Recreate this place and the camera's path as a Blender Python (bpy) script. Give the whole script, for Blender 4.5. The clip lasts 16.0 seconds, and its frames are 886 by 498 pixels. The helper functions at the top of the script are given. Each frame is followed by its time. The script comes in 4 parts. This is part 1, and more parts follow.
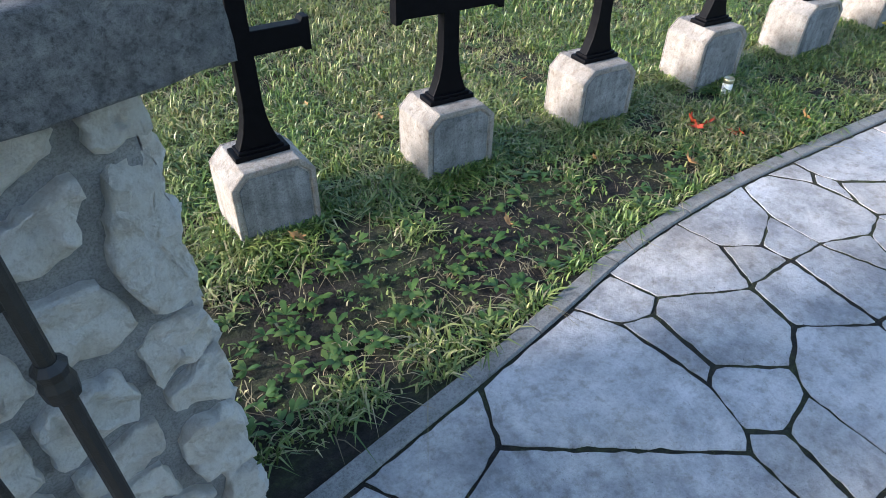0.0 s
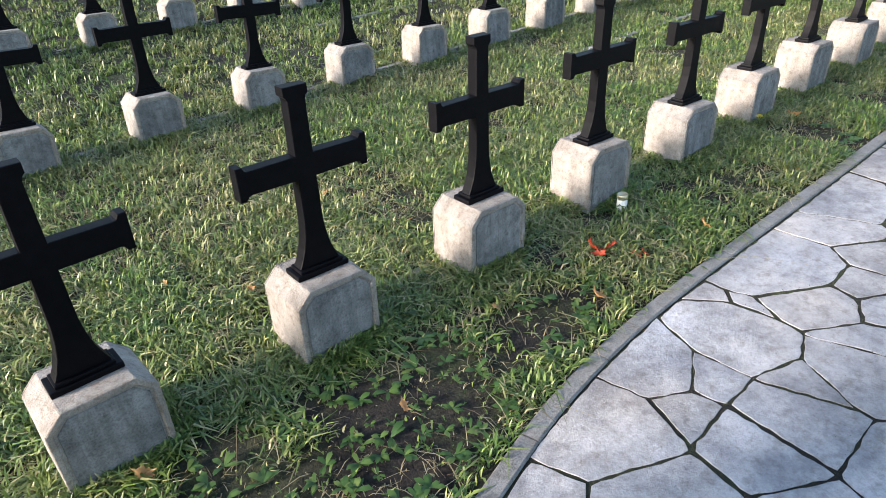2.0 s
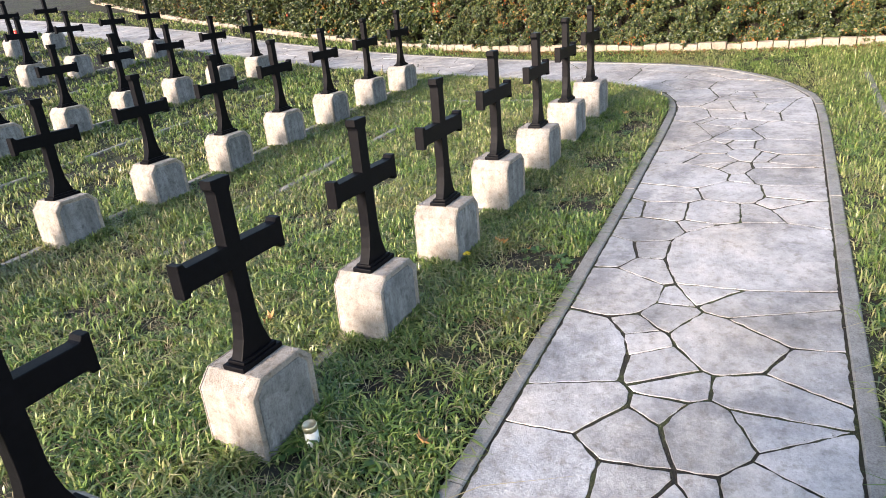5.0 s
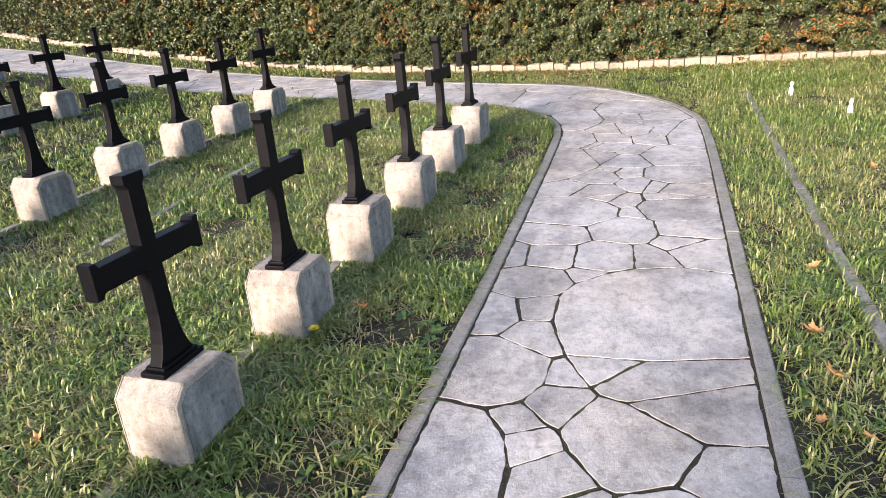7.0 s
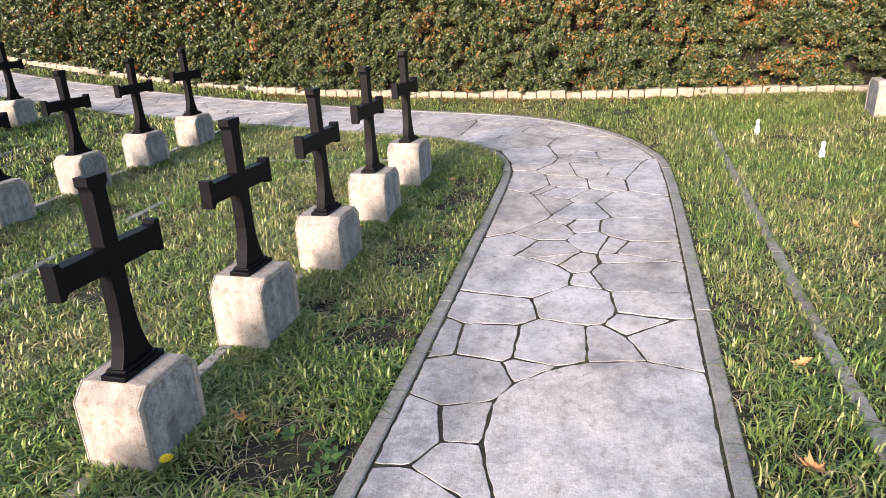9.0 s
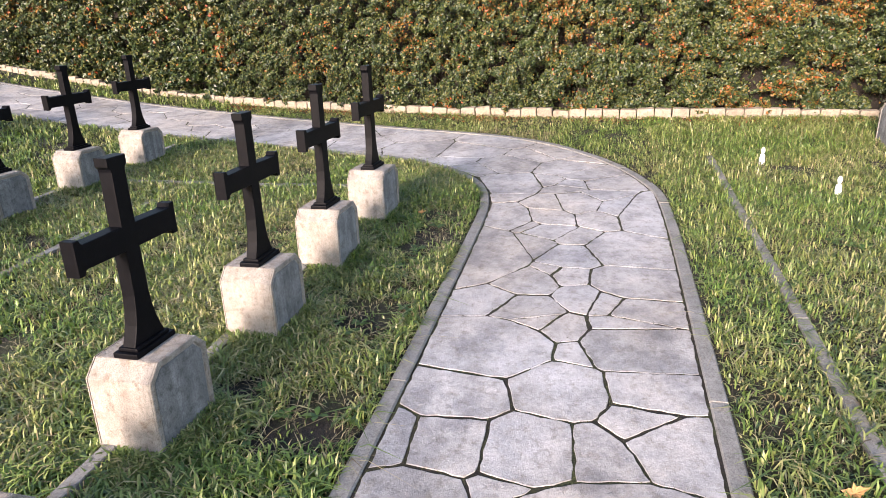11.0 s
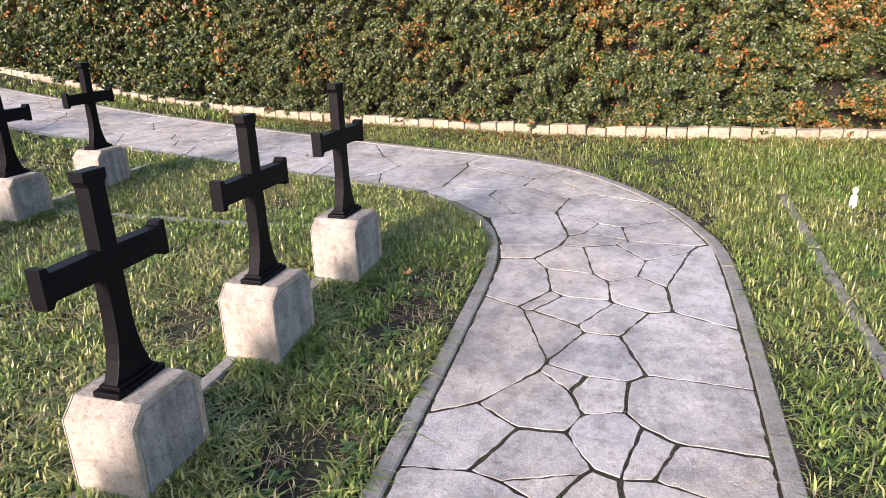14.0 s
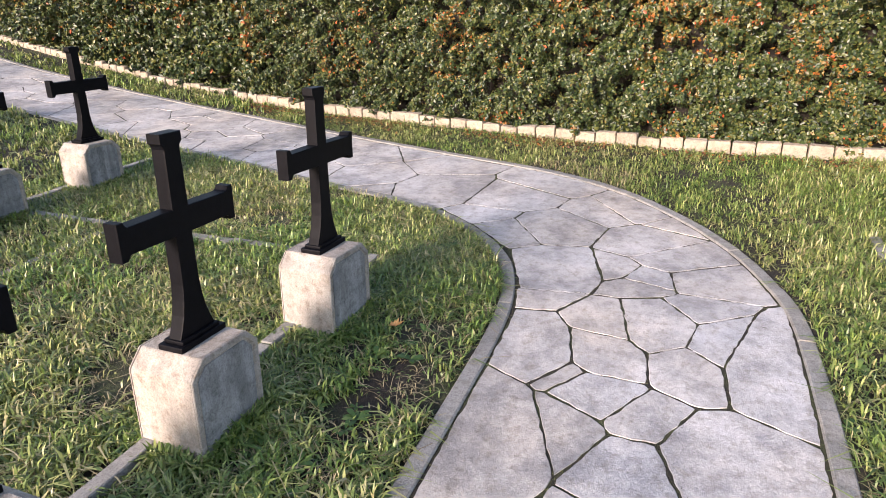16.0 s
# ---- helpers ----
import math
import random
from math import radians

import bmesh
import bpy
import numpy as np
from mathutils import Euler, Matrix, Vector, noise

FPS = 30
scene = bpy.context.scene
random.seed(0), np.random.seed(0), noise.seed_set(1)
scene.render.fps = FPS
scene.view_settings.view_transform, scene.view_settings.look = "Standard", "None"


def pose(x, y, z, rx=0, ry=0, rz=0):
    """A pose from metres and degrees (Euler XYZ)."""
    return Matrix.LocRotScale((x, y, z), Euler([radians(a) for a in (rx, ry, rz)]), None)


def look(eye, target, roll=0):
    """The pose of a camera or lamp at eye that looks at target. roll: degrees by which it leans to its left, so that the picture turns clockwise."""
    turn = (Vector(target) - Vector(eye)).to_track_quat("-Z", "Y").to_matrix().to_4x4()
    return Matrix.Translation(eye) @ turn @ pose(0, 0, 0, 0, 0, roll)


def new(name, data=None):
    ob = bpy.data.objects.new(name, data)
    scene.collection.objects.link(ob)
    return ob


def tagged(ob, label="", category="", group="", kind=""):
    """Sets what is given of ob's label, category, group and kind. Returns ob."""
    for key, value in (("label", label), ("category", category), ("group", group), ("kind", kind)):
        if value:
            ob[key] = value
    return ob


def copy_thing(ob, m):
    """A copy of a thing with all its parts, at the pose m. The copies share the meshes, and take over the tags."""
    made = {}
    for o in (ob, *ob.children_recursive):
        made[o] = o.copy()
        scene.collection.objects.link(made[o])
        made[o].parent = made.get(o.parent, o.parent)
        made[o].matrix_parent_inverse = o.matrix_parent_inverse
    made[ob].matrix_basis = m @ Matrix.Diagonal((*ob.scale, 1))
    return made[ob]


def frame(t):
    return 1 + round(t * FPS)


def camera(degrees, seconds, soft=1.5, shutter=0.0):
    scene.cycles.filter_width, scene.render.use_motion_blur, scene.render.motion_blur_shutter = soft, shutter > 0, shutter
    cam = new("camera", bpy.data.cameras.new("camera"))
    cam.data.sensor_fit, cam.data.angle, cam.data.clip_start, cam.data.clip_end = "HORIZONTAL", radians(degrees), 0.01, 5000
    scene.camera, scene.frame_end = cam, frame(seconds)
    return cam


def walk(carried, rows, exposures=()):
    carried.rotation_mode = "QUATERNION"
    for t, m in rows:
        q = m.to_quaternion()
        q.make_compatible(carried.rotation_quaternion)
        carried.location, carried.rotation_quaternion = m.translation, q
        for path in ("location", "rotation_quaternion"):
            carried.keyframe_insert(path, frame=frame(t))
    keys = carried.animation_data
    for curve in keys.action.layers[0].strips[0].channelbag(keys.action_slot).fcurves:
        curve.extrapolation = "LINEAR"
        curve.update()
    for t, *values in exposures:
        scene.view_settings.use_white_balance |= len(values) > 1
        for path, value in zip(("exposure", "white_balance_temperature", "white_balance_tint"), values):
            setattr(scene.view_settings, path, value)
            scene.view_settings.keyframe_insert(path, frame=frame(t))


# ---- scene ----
cam = camera(68.0, 16.0, 0.5)
PATH = [
    (0, (-0.158, -0.087, 1.655), (0.657, 1.238, 0.398), -0.5),
    (0.5, (-0.075, -0.05, 1.699), (0.797, 1.287, 0.494), -1.6),
    (1, (0.029, 0.032, 1.684), (0.969, 1.378, 0.542), -2.4),
    (1.5, (0.139, 0.141, 1.693), (1.152, 1.482, 0.608), -3.2),
    (2, (0.259, 0.211, 1.679), (1.355, 1.534, 0.654), -3.9),
    (2.5, (0.427, 0.255, 1.665), (1.613, 1.544, 0.7), -4.7),
    (3, (0.627, 0.286, 1.674), (1.899, 1.529, 0.759), -5.4),
    (3.5, (0.818, 0.332, 1.68), (2.183, 1.502, 0.802), -5.7),
    (4, (1.019, 0.404, 1.672), (2.482, 1.476, 0.829), -5.8),
    (4.5, (1.229, 0.464, 1.674), (2.776, 1.428, 0.851), -6.2),
    (4.7, (1.309, 0.476, 1.677), (2.883, 1.398, 0.857), -6.4),
    (6.8, (2.108, 0.514, 1.583), (3.83, 1.137, 0.779), -6.0),
    (7, (2.197, 0.53, 1.576), (3.93, 1.131, 0.778), -5.7),
    (7.5, (2.401, 0.564, 1.592), (4.157, 1.113, 0.807), -5.0),
    (8, (2.575, 0.572, 1.596), (4.344, 1.084, 0.814), -4.5),
    (8.5, (2.773, 0.545, 1.565), (4.55, 1.041, 0.794), -4.3),
    (9, (2.971, 0.519, 1.57), (4.752, 1.015, 0.809), -4.0),
    (9.2, (3.037, 0.504, 1.56), (4.822, 1.005, 0.809), -3.8),
    (11.3, (3.82, 0.57, 1.532), (5.621, 1.023, 0.79), -2.6),
    (11.5, (3.91, 0.543, 1.522), (5.708, 1.01, 0.781), -3.0),
    (12, (4.118, 0.526, 1.517), (5.901, 1.032, 0.767), -2.6),
    (12.5, (4.297, 0.519, 1.52), (6.066, 1.067, 0.765), -2.4),
    (13, (4.49, 0.542, 1.497), (6.258, 1.109, 0.752), -2.2),
    (13.5, (4.694, 0.58, 1.492), (6.463, 1.146, 0.751), -2.2),
    (14, (4.881, 0.603, 1.501), (6.652, 1.162, 0.762), -2.7),
    (14.5, (5.082, 0.605, 1.475), (6.853, 1.174, 0.738), -2.5),
    (15, (5.302, 0.59, 1.467), (7.05, 1.219, 0.726), -2.5),
    (15.5, (5.485, 0.604, 1.494), (7.202, 1.277, 0.721), -1.7),
    (16, (5.676, 0.625, 1.479), (7.389, 1.317, 0.711), -1.4),
]
walk(cam, [(t, look(eye, target, roll)) for t, eye, target, roll in PATH],
     [(0.0, 1.85, 5900, 11), (1.5, 1.90, 6250, 12), (3.5, 2.10, 6700, 13), (7.0, 1.97, 6950, 19), (16.0, 1.94, 6950, 21)])

# ---- light ----
SUN_FROM = Vector((-0.93, 0.22, 0.30)).normalized()
world = bpy.data.worlds.new("sky")
scene.world = world
world.use_nodes = True
wn = world.node_tree.nodes
sky = wn.new("ShaderNodeTexSky")
sky.sky_type = "NISHITA"
sky.sun_disc = False
sky.sun_elevation = math.asin(SUN_FROM.z)
sky.sun_rotation = math.atan2(SUN_FROM.x, SUN_FROM.y)
world.node_tree.links.new(sky.outputs[0], wn["Background"].inputs[0])
wn["Background"].inputs[1].default_value = 0.11
lamp = bpy.data.lights.new("sun", "SUN")
lamp.energy, lamp.angle, lamp.color = 2.7, radians(12), (1.0, 0.89, 0.79)
sun = new("sun", lamp)
sun.matrix_world = look(SUN_FROM * 50, (0, 0, 0))


# ---- materials ----
def material(name, rough=0.8, metal=0.0):
    mat = bpy.data.materials.new(name)
    mat.use_nodes = True
    tree = mat.node_tree
    bsdf = tree.nodes["Principled BSDF"]
    bsdf.inputs["Roughness"].default_value = rough
    bsdf.inputs["Metallic"].default_value = metal
    return mat, tree, bsdf


def node(tree, kind, **values):
    n = tree.nodes.new(kind)
    for key, value in values.items():
        n.inputs[key.replace("_", " ")].default_value = value
    return n


def noise_tex(tree, scale, detail=4.0, rough=0.55, vector=None):
    n = node(tree, "ShaderNodeTexNoise", Scale=scale, Detail=detail, Roughness=rough)
    if vector:
        tree.links.new(vector, n.inputs["Vector"])
    return n.outputs["Fac"]


def ramp(tree, fac, *stops):
    n = tree.nodes.new("ShaderNodeValToRGB")
    while len(n.color_ramp.elements) < len(stops):
        n.color_ramp.elements.new(0.5)
    for e, (p, c) in zip(n.color_ramp.elements, stops):
        e.position = p
        e.color = (*c, 1) if len(c) == 3 else c
    tree.links.new(fac, n.inputs[0])
    return n.outputs[0]


def mix(tree, fac, a, b, how="MIX"):
    n = tree.nodes.new("ShaderNodeMix")
    n.data_type, n.blend_type = "RGBA", how
    for socket, value in ((n.inputs[0], fac), (n.inputs[6], a), (n.inputs[7], b)):
        if isinstance(value, (int, float)):
            socket.default_value = value
        elif isinstance(value, tuple):
            socket.default_value = (*value, 1)
        else:
            tree.links.new(value, socket)
    return n.outputs[2]


def bump(tree, bsdf, height, strength, distance):
    n = node(tree, "ShaderNodeBump", Strength=strength, Distance=distance)
    tree.links.new(height, n.inputs["Height"])
    tree.links.new(n.outputs[0], bsdf.inputs["Normal"])


def world_place(tree):
    return tree.nodes.new("ShaderNodeNewGeometry").outputs["Position"]


def stone_like(name, tones, stain, scale, rough=0.85, relief=0.004, piece=0.25, pits=0.0, streaks=0.0, grit=0.5, weather=0.0):
    """Mineral surface: broad tone, stains, fine grain, each piece a little lighter or darker."""
    mat, t, b = material(name, rough)
    p = world_place(t)
    base = ramp(t, noise_tex(t, scale, 9, 0.72, p), (0.3, tones[0]), (0.52, tones[1]), (0.72, tones[2]))
    spots = ramp(t, noise_tex(t, scale * 3.7, 8, 0.7, p), (0.5, (0, 0, 0)), (0.68, (1, 1, 1)))
    col = mix(t, spots, base, stain)
    n = t.nodes.new("ShaderNodeMix")
    n.data_type, n.blend_type = "RGBA", "MIX"
    n.inputs[0].default_value = 0.75
    t.links.new(base, n.inputs[6])
    t.links.new(col, n.inputs[7])
    col = n.outputs[2]
    grain = noise_tex(t, max(90.0, scale * 22), 4, 0.75, p)
    col = mix(t, grit, col, ramp(t, grain, (0.38, (0.3, 0.3, 0.3)), (0.54, (1.0, 1.0, 1.0))), "MULTIPLY")
    if weather:
        worn = ramp(t, noise_tex(t, scale * 0.42, 10, 0.72, p), (0.40, (0.56, 0.56, 0.57)), (0.50, (0.88, 0.87, 0.85)), (0.60, (1, 1, 1)))
        col = mix(t, weather, col, worn, "MULTIPLY")
        warm = ramp(t, noise_tex(t, scale * 0.25, 4, 0.6, p), (0.45, (1, 1, 1)), (0.68, (1.0, 0.93, 0.84)))
        col = mix(t, weather, col, warm, "MULTIPLY")
    if piece:
        rnd = t.nodes.new("ShaderNodeObjectInfo").outputs["Random"]
        col = mix(t, 1.0, col, ramp(t, rnd, (0.0, (1 - piece, 1 - piece, 1 - piece)), (0.5, (1, 0.985, 0.97)), (1.0, (0.96 - piece * 0.3, 0.98 - piece * 0.3, 1 - piece * 0.25))), "MULTIPLY")
    if pits:
        v = node(t, "ShaderNodeTexVoronoi", Scale=scale * 14)
        t.links.new(p, v.inputs["Vector"])
        hole = ramp(t, v.outputs["Distance"], (0.03, (0.35, 0.35, 0.36)), (0.16, (1, 1, 1)))
        gate = ramp(t, noise_tex(t, scale * 2.2, 3, 0.6, p), (0.45, (0, 0, 0)), (0.6, (1, 1, 1)))
        col = mix(t, 1.0, col, mix(t, gate, (1.0, 1.0, 1.0), hole), "MULTIPLY")
    if streaks:
        m = node(t, "ShaderNodeMapping", Scale=(22, 22, 1.6))
        t.links.new(p, m.inputs["Vector"])
        run = ramp(t, noise_tex(t, 1.0, 5, 0.6, m.outputs[0]), (0.42, (0.45, 0.44, 0.43)), (0.62, (1, 1, 1)))
        col = mix(t, streaks, col, run, "MULTIPLY")
    t.links.new(col, b.inputs["Base Color"])
    h = t.nodes.new("ShaderNodeMath")
    h.operation = "ADD"
    t.links.new(noise_tex(t, scale * 9, 6, 0.65, p), h.inputs[0])
    t.links.new(grain, h.inputs[1])
    bump(t, b, h.outputs[0], 0.9, relief)
    return mat


def leafy(name, stops, rough=0.55, patch=None, through_light=0.25):
    """Leaves and blades: a colour for each island, drawn towards patch colours where a broad noise says so."""
    mat, t, b = material(name, rough)
    g = t.nodes.new("ShaderNodeNewGeometry")
    col = ramp(t, g.outputs["Random Per Island"], *stops)
    if patch:
        size, low, high, other = patch
        where = ramp(t, noise_tex(t, size, 3, 0.6, g.outputs["Position"]), (low, (0, 0, 0)), (high, (1, 1, 1)))
        col = mix(t, where, col, ramp(t, g.outputs["Random Per Island"], *other))
    t.links.new(col, b.inputs["Base Color"])
    tr = t.nodes.new("ShaderNodeBsdfTranslucent")
    t.links.new(col, tr.inputs[0])
    ms = t.nodes.new("ShaderNodeMixShader")
    ms.inputs[0].default_value = through_light
    t.links.new(b.outputs[0], ms.inputs[1])
    t.links.new(tr.outputs[0], ms.inputs[2])
    t.links.new(ms.outputs[0], t.nodes["Material Output"].inputs[0])
    return mat


def plain(name, colour, rough=0.6, metal=0.0, vary=0.25, scale=20, relief=0.0):
    mat, t, b = material(name, rough, metal)
    p = world_place(t)
    f = noise_tex(t, scale, 5, 0.6, p)
    low = tuple(c * (1 - vary) for c in colour)
    high = tuple(min(1, c * (1 + vary)) for c in colour)
    t.links.new(ramp(t, f, (0.3, low), (0.7, high)), b.inputs["Base Color"])
    if relief:
        bump(t, b, noise_tex(t, scale * 6, 5, 0.6, p), 0.6, relief)
    return mat


FLAG = stone_like("pale_limestone_flag", ((0.30, 0.297, 0.30), (0.51, 0.508, 0.518), (0.65, 0.645, 0.655)), (0.26, 0.24, 0.21), 5.0, 0.75, 0.0035, 0.24, pits=1.0, grit=0.25, weather=0.9)
KERB = stone_like("grey_concrete_kerb", ((0.20, 0.20, 0.19), (0.27, 0.265, 0.25), (0.34, 0.33, 0.31)), (0.14, 0.13, 0.11), 6.0, 0.9, 0.003, 0.15)
PLINTH = stone_like("cast_concrete_plinth", ((0.31, 0.28, 0.245), (0.44, 0.40, 0.355), (0.54, 0.50, 0.45)), (0.22, 0.165, 0.115), 9.0, 0.85, 0.006, 0.12, pits=0.8, streaks=0.3)
# weather streaks, plus a darker, cooler tone than PLINTH that paints in shade
PANEL = stone_like("weathered_shade_toned_face", ((0.17, 0.175, 0.18), (0.30, 0.307, 0.31), (0.42, 0.425, 0.425)), (0.10, 0.105, 0.10), 7.0, 0.85, 0.003, 0.15, streaks=0.55)
BORDER = stone_like("sandy_concrete_edging", ((0.27, 0.22, 0.165), (0.37, 0.31, 0.24), (0.46, 0.39, 0.31)), (0.18, 0.14, 0.09), 8.0, 0.9, 0.003, 0.2)
ROCK = stone_like("rough_limestone", ((0.66, 0.61, 0.53), (0.80, 0.77, 0.71), (0.86, 0.84, 0.80)), (0.54, 0.48, 0.39), 11.0, 0.9, 0.016, 0.1, grit=0.12)
MORTAR = stone_like("grey_mortar", ((0.30, 0.30, 0.30), (0.38, 0.38, 0.38), (0.45, 0.45, 0.45)), (0.22, 0.22, 0.22), 12.0, 0.95, 0.012, 0.0)
CAP = stone_like("dark_weathered_concrete", ((0.14, 0.14, 0.145), (0.34, 0.34, 0.345), (0.54, 0.535, 0.53)), (0.05, 0.05, 0.05), 32.0, 0.95, 0.03, 0.0)
IRON = plain("black_painted_iron", (0.0032, 0.0032, 0.0045), 0.5, 0.0, 0.3, 30, 0.0006)
IRON.node_tree.nodes["Principled BSDF"].inputs["Specular IOR Level"].default_value = 0.08
IRON_OLD = plain("rough_black_iron", (0.010, 0.010, 0.011), 0.5, 0.0, 0.4, 60, 0.002)
GRASS = leafy("grass_blades", ((0.0, (0.04, 0.085, 0.016)), (0.35, (0.095, 0.17, 0.032)), (0.7, (0.17, 0.25, 0.057)), (0.9, (0.26, 0.31, 0.085)), (1.0, (0.38, 0.34, 0.18))), 0.42,
              (0.9, 0.40, 0.62, ((0.0, (0.07, 0.115, 0.024)), (0.4, (0.18, 0.225, 0.058)), (0.75, (0.29, 0.29, 0.11)), (1.0, (0.43, 0.37, 0.21)))), 0.15)
MOSS = leafy("joint_moss", ((0.0, (0.018, 0.016, 0.010)), (0.5, (0.035, 0.038, 0.014)), (1.0, (0.08, 0.10, 0.03))), 0.8, None, 0.1)
STRAW = leafy("dry_straw", ((0.0, (0.12, 0.09, 0.05)), (0.5, (0.30, 0.25, 0.14)), (1.0, (0.46, 0.40, 0.25))), 0.7)
WEED = leafy("broad_weed_leaves", ((0.0, (0.035, 0.085, 0.02)), (0.6, (0.07, 0.14, 0.03)), (1.0, (0.14, 0.20, 0.05))), 0.45)
HEDGE = leafy("hedge_leaves", ((0.0, (0.010, 0.022, 0.008)), (0.4, (0.030, 0.052, 0.014)), (0.75, (0.058, 0.078, 0.020)), (1.0, (0.13, 0.128, 0.034))), 0.42, None, 0.15)
AUTUMN = leafy("autumn_hedge_leaves", ((0.0, (0.055, 0.055, 0.014)), (0.45, (0.15, 0.11, 0.024)), (0.8, (0.25, 0.105, 0.02)), (1.0, (0.34, 0.055, 0.02))), 0.45, None, 0.15)
# near-black: shade in the hedge gaps is put into this twig colour
TWIG_SHADE = plain("hedge_twigs_and_inner_shade", (0.014, 0.010, 0.007), 0.9, 0.0, 0.4, 12, 0.01)
LITTER = leafy("rusty_leaf_litter", ((0.0, (0.07, 0.03, 0.015)), (0.5, (0.20, 0.075, 0.03)), (0.85, (0.32, 0.13, 0.04)), (1.0, (0.36, 0.26, 0.08))), 0.7)
RED_LEAF = leafy("red_fallen_leaves", ((0.0, (0.38, 0.035, 0.015)), (1.0, (0.55, 0.09, 0.03))), 0.5)
TAN_LEAF = leafy("tan_fallen_leaves", ((0.0, (0.25, 0.11, 0.045)), (0.5, (0.48, 0.25, 0.09)), (1.0, (0.60, 0.38, 0.18))), 0.6)
WHITE = plain("white_candle_wax", (0.82, 0.81, 0.78), 0.4, 0.0, 0.04)
GOLD = plain("pale_metal_lid", (0.66, 0.60, 0.42), 0.35, 0.8, 0.1)
RED_GLASS = plain("red_lantern_plastic", (0.55, 0.03, 0.02), 0.25, 0.0, 0.15)
YELLOW = plain("yellow_petals", (0.85, 0.62, 0.02), 0.5, 0.0, 0.1)


def soil_material():
    mat, t, b = material("soil_and_moss", 0.95)
    p = world_place(t)
    earth = ramp(t, noise_tex(t, 22, 9, 0.75, p), (0.35, (0.006, 0.005, 0.004)), (0.52, (0.017, 0.013, 0.010)), (0.72, (0.050, 0.039, 0.028)))
    green = ramp(t, noise_tex(t, 34, 8, 0.75, p), (0.35, (0.010, 0.015, 0.005)), (0.52, (0.035, 0.045, 0.014)), (0.7, (0.10, 0.11, 0.036)))
    fac = ramp(t, noise_tex(t, 2.3, 6, 0.7, p), (0.44, (0, 0, 0)), (0.62, (1, 1, 1)))
    t.links.new(mix(t, fac, earth, green), b.inputs["Base Color"])
    bump(t, b, noise_tex(t, 60, 6, 0.7, p), 1.0, 0.02)
    return mat


SOIL = soil_material()


# ---- geometry helpers ----
def mesh_from(name, verts, faces, mat, smooth=False):
    me = bpy.data.meshes.new(name)
    me.from_pydata([tuple(v) for v in verts], [], faces)
    me.materials.append(mat)
    me.update()
    if smooth:
        me.polygons.foreach_set("use_smooth", [True] * len(me.polygons))
    return me


def tri_mesh(name, verts, tris, mat):
    me = bpy.data.meshes.new(name)
    me.vertices.add(len(verts))
    me.vertices.foreach_set("co", np.ascontiguousarray(verts, dtype=np.float32).ravel())
    n = len(tris)
    me.loops.add(n * 3)
    me.loops.foreach_set("vertex_index", np.ascontiguousarray(tris, dtype=np.int32).ravel())
    me.polygons.add(n)
    me.polygons.foreach_set("loop_start", np.arange(0, n * 3, 3, dtype=np.int32))
    me.materials.append(mat)
    me.update(calc_edges=True)
    me.validate()
    return me


def part(name, bm, mat, parent, label="", smooth=False):
    me = bpy.data.meshes.new(name)
    bm.normal_update()
    bm.to_mesh(me)
    bm.free()
    me.materials.append(mat)
    if smooth:
        me.polygons.foreach_set("use_smooth", [True] * len(me.polygons))
    ob = new(name, me)
    ob.parent = parent
    return tagged(ob, label)


def piece(name, me, parent, label=""):
    ob = new(name, me)
    ob.parent = parent
    return tagged(ob, label)


def prism(outline, y0, y1, bevel=0.0, segments=2):
    """Outline in x and z, drawn out along y."""
    bm = bmesh.new()
    a = [bm.verts.new((x, y0, z)) for x, z in outline]
    b = [bm.verts.new((x, y1, z)) for x, z in outline]
    n = len(outline)
    bm.faces.new(a)
    bm.faces.new(b[::-1])
    for i in range(n):
        bm.faces.new((a[i], b[i], b[(i + 1) % n], a[(i + 1) % n]))
    bmesh.ops.recalc_face_normals(bm, faces=bm.faces)
    if bevel:
        bmesh.ops.bevel(bm, geom=list(bm.edges), offset=bevel, segments=segments, profile=0.6, affect="EDGES", clamp_overlap=True)
    return bm


def box(x0, x1, y0, y1, z0, z1, bevel=0.0, segments=2):
    return prism(((x0, z0), (x1, z0), (x1, z1), (x0, z1)), y0, y1, bevel, segments)


def lathe(profile, steps=16):
    """Profile of (radius, height) turned round the z axis."""
    bm = bmesh.new()
    rings = []
    for r, z in profile:
        rings.append([bm.verts.new((r * math.cos(2 * math.pi * k / steps), r * math.sin(2 * math.pi * k / steps), z)) for k in range(steps)])
    for low, high in zip(rings, rings[1:]):
        for k in range(steps):
            bm.faces.new((low[k], low[(k + 1) % steps], high[(k + 1) % steps], high[k]))
    bm.faces.new(rings[0][::-1])
    bm.faces.new(rings[-1])
    return bm


def spline(points, step):
    """A smooth line through a few points, cut at even steps."""
    pts = [np.array(p, float) for p in points]
    pts = [2 * pts[0] - pts[1]] + pts + [2 * pts[-1] - pts[-2]]
    dense = []
    for a, b, c, d in zip(pts, pts[1:], pts[2:], pts[3:]):
        for u in np.linspace(0, 1, 24, endpoint=False):
            dense.append(0.5 * (2 * b + (c - a) * u + (2 * a - 5 * b + 4 * c - d) * u * u + (3 * b - a - 3 * c + d) * u ** 3))
    dense.append(pts[-2])
    dense = np.array(dense)
    s = np.concatenate(([0], np.cumsum(np.hypot(*np.diff(dense, axis=0).T))))
    even = np.linspace(0, s[-1], max(2, int(round(s[-1] / step)) + 1))
    return np.stack([np.interp(even, s, dense[:, k]) for k in (0, 1)], 1)


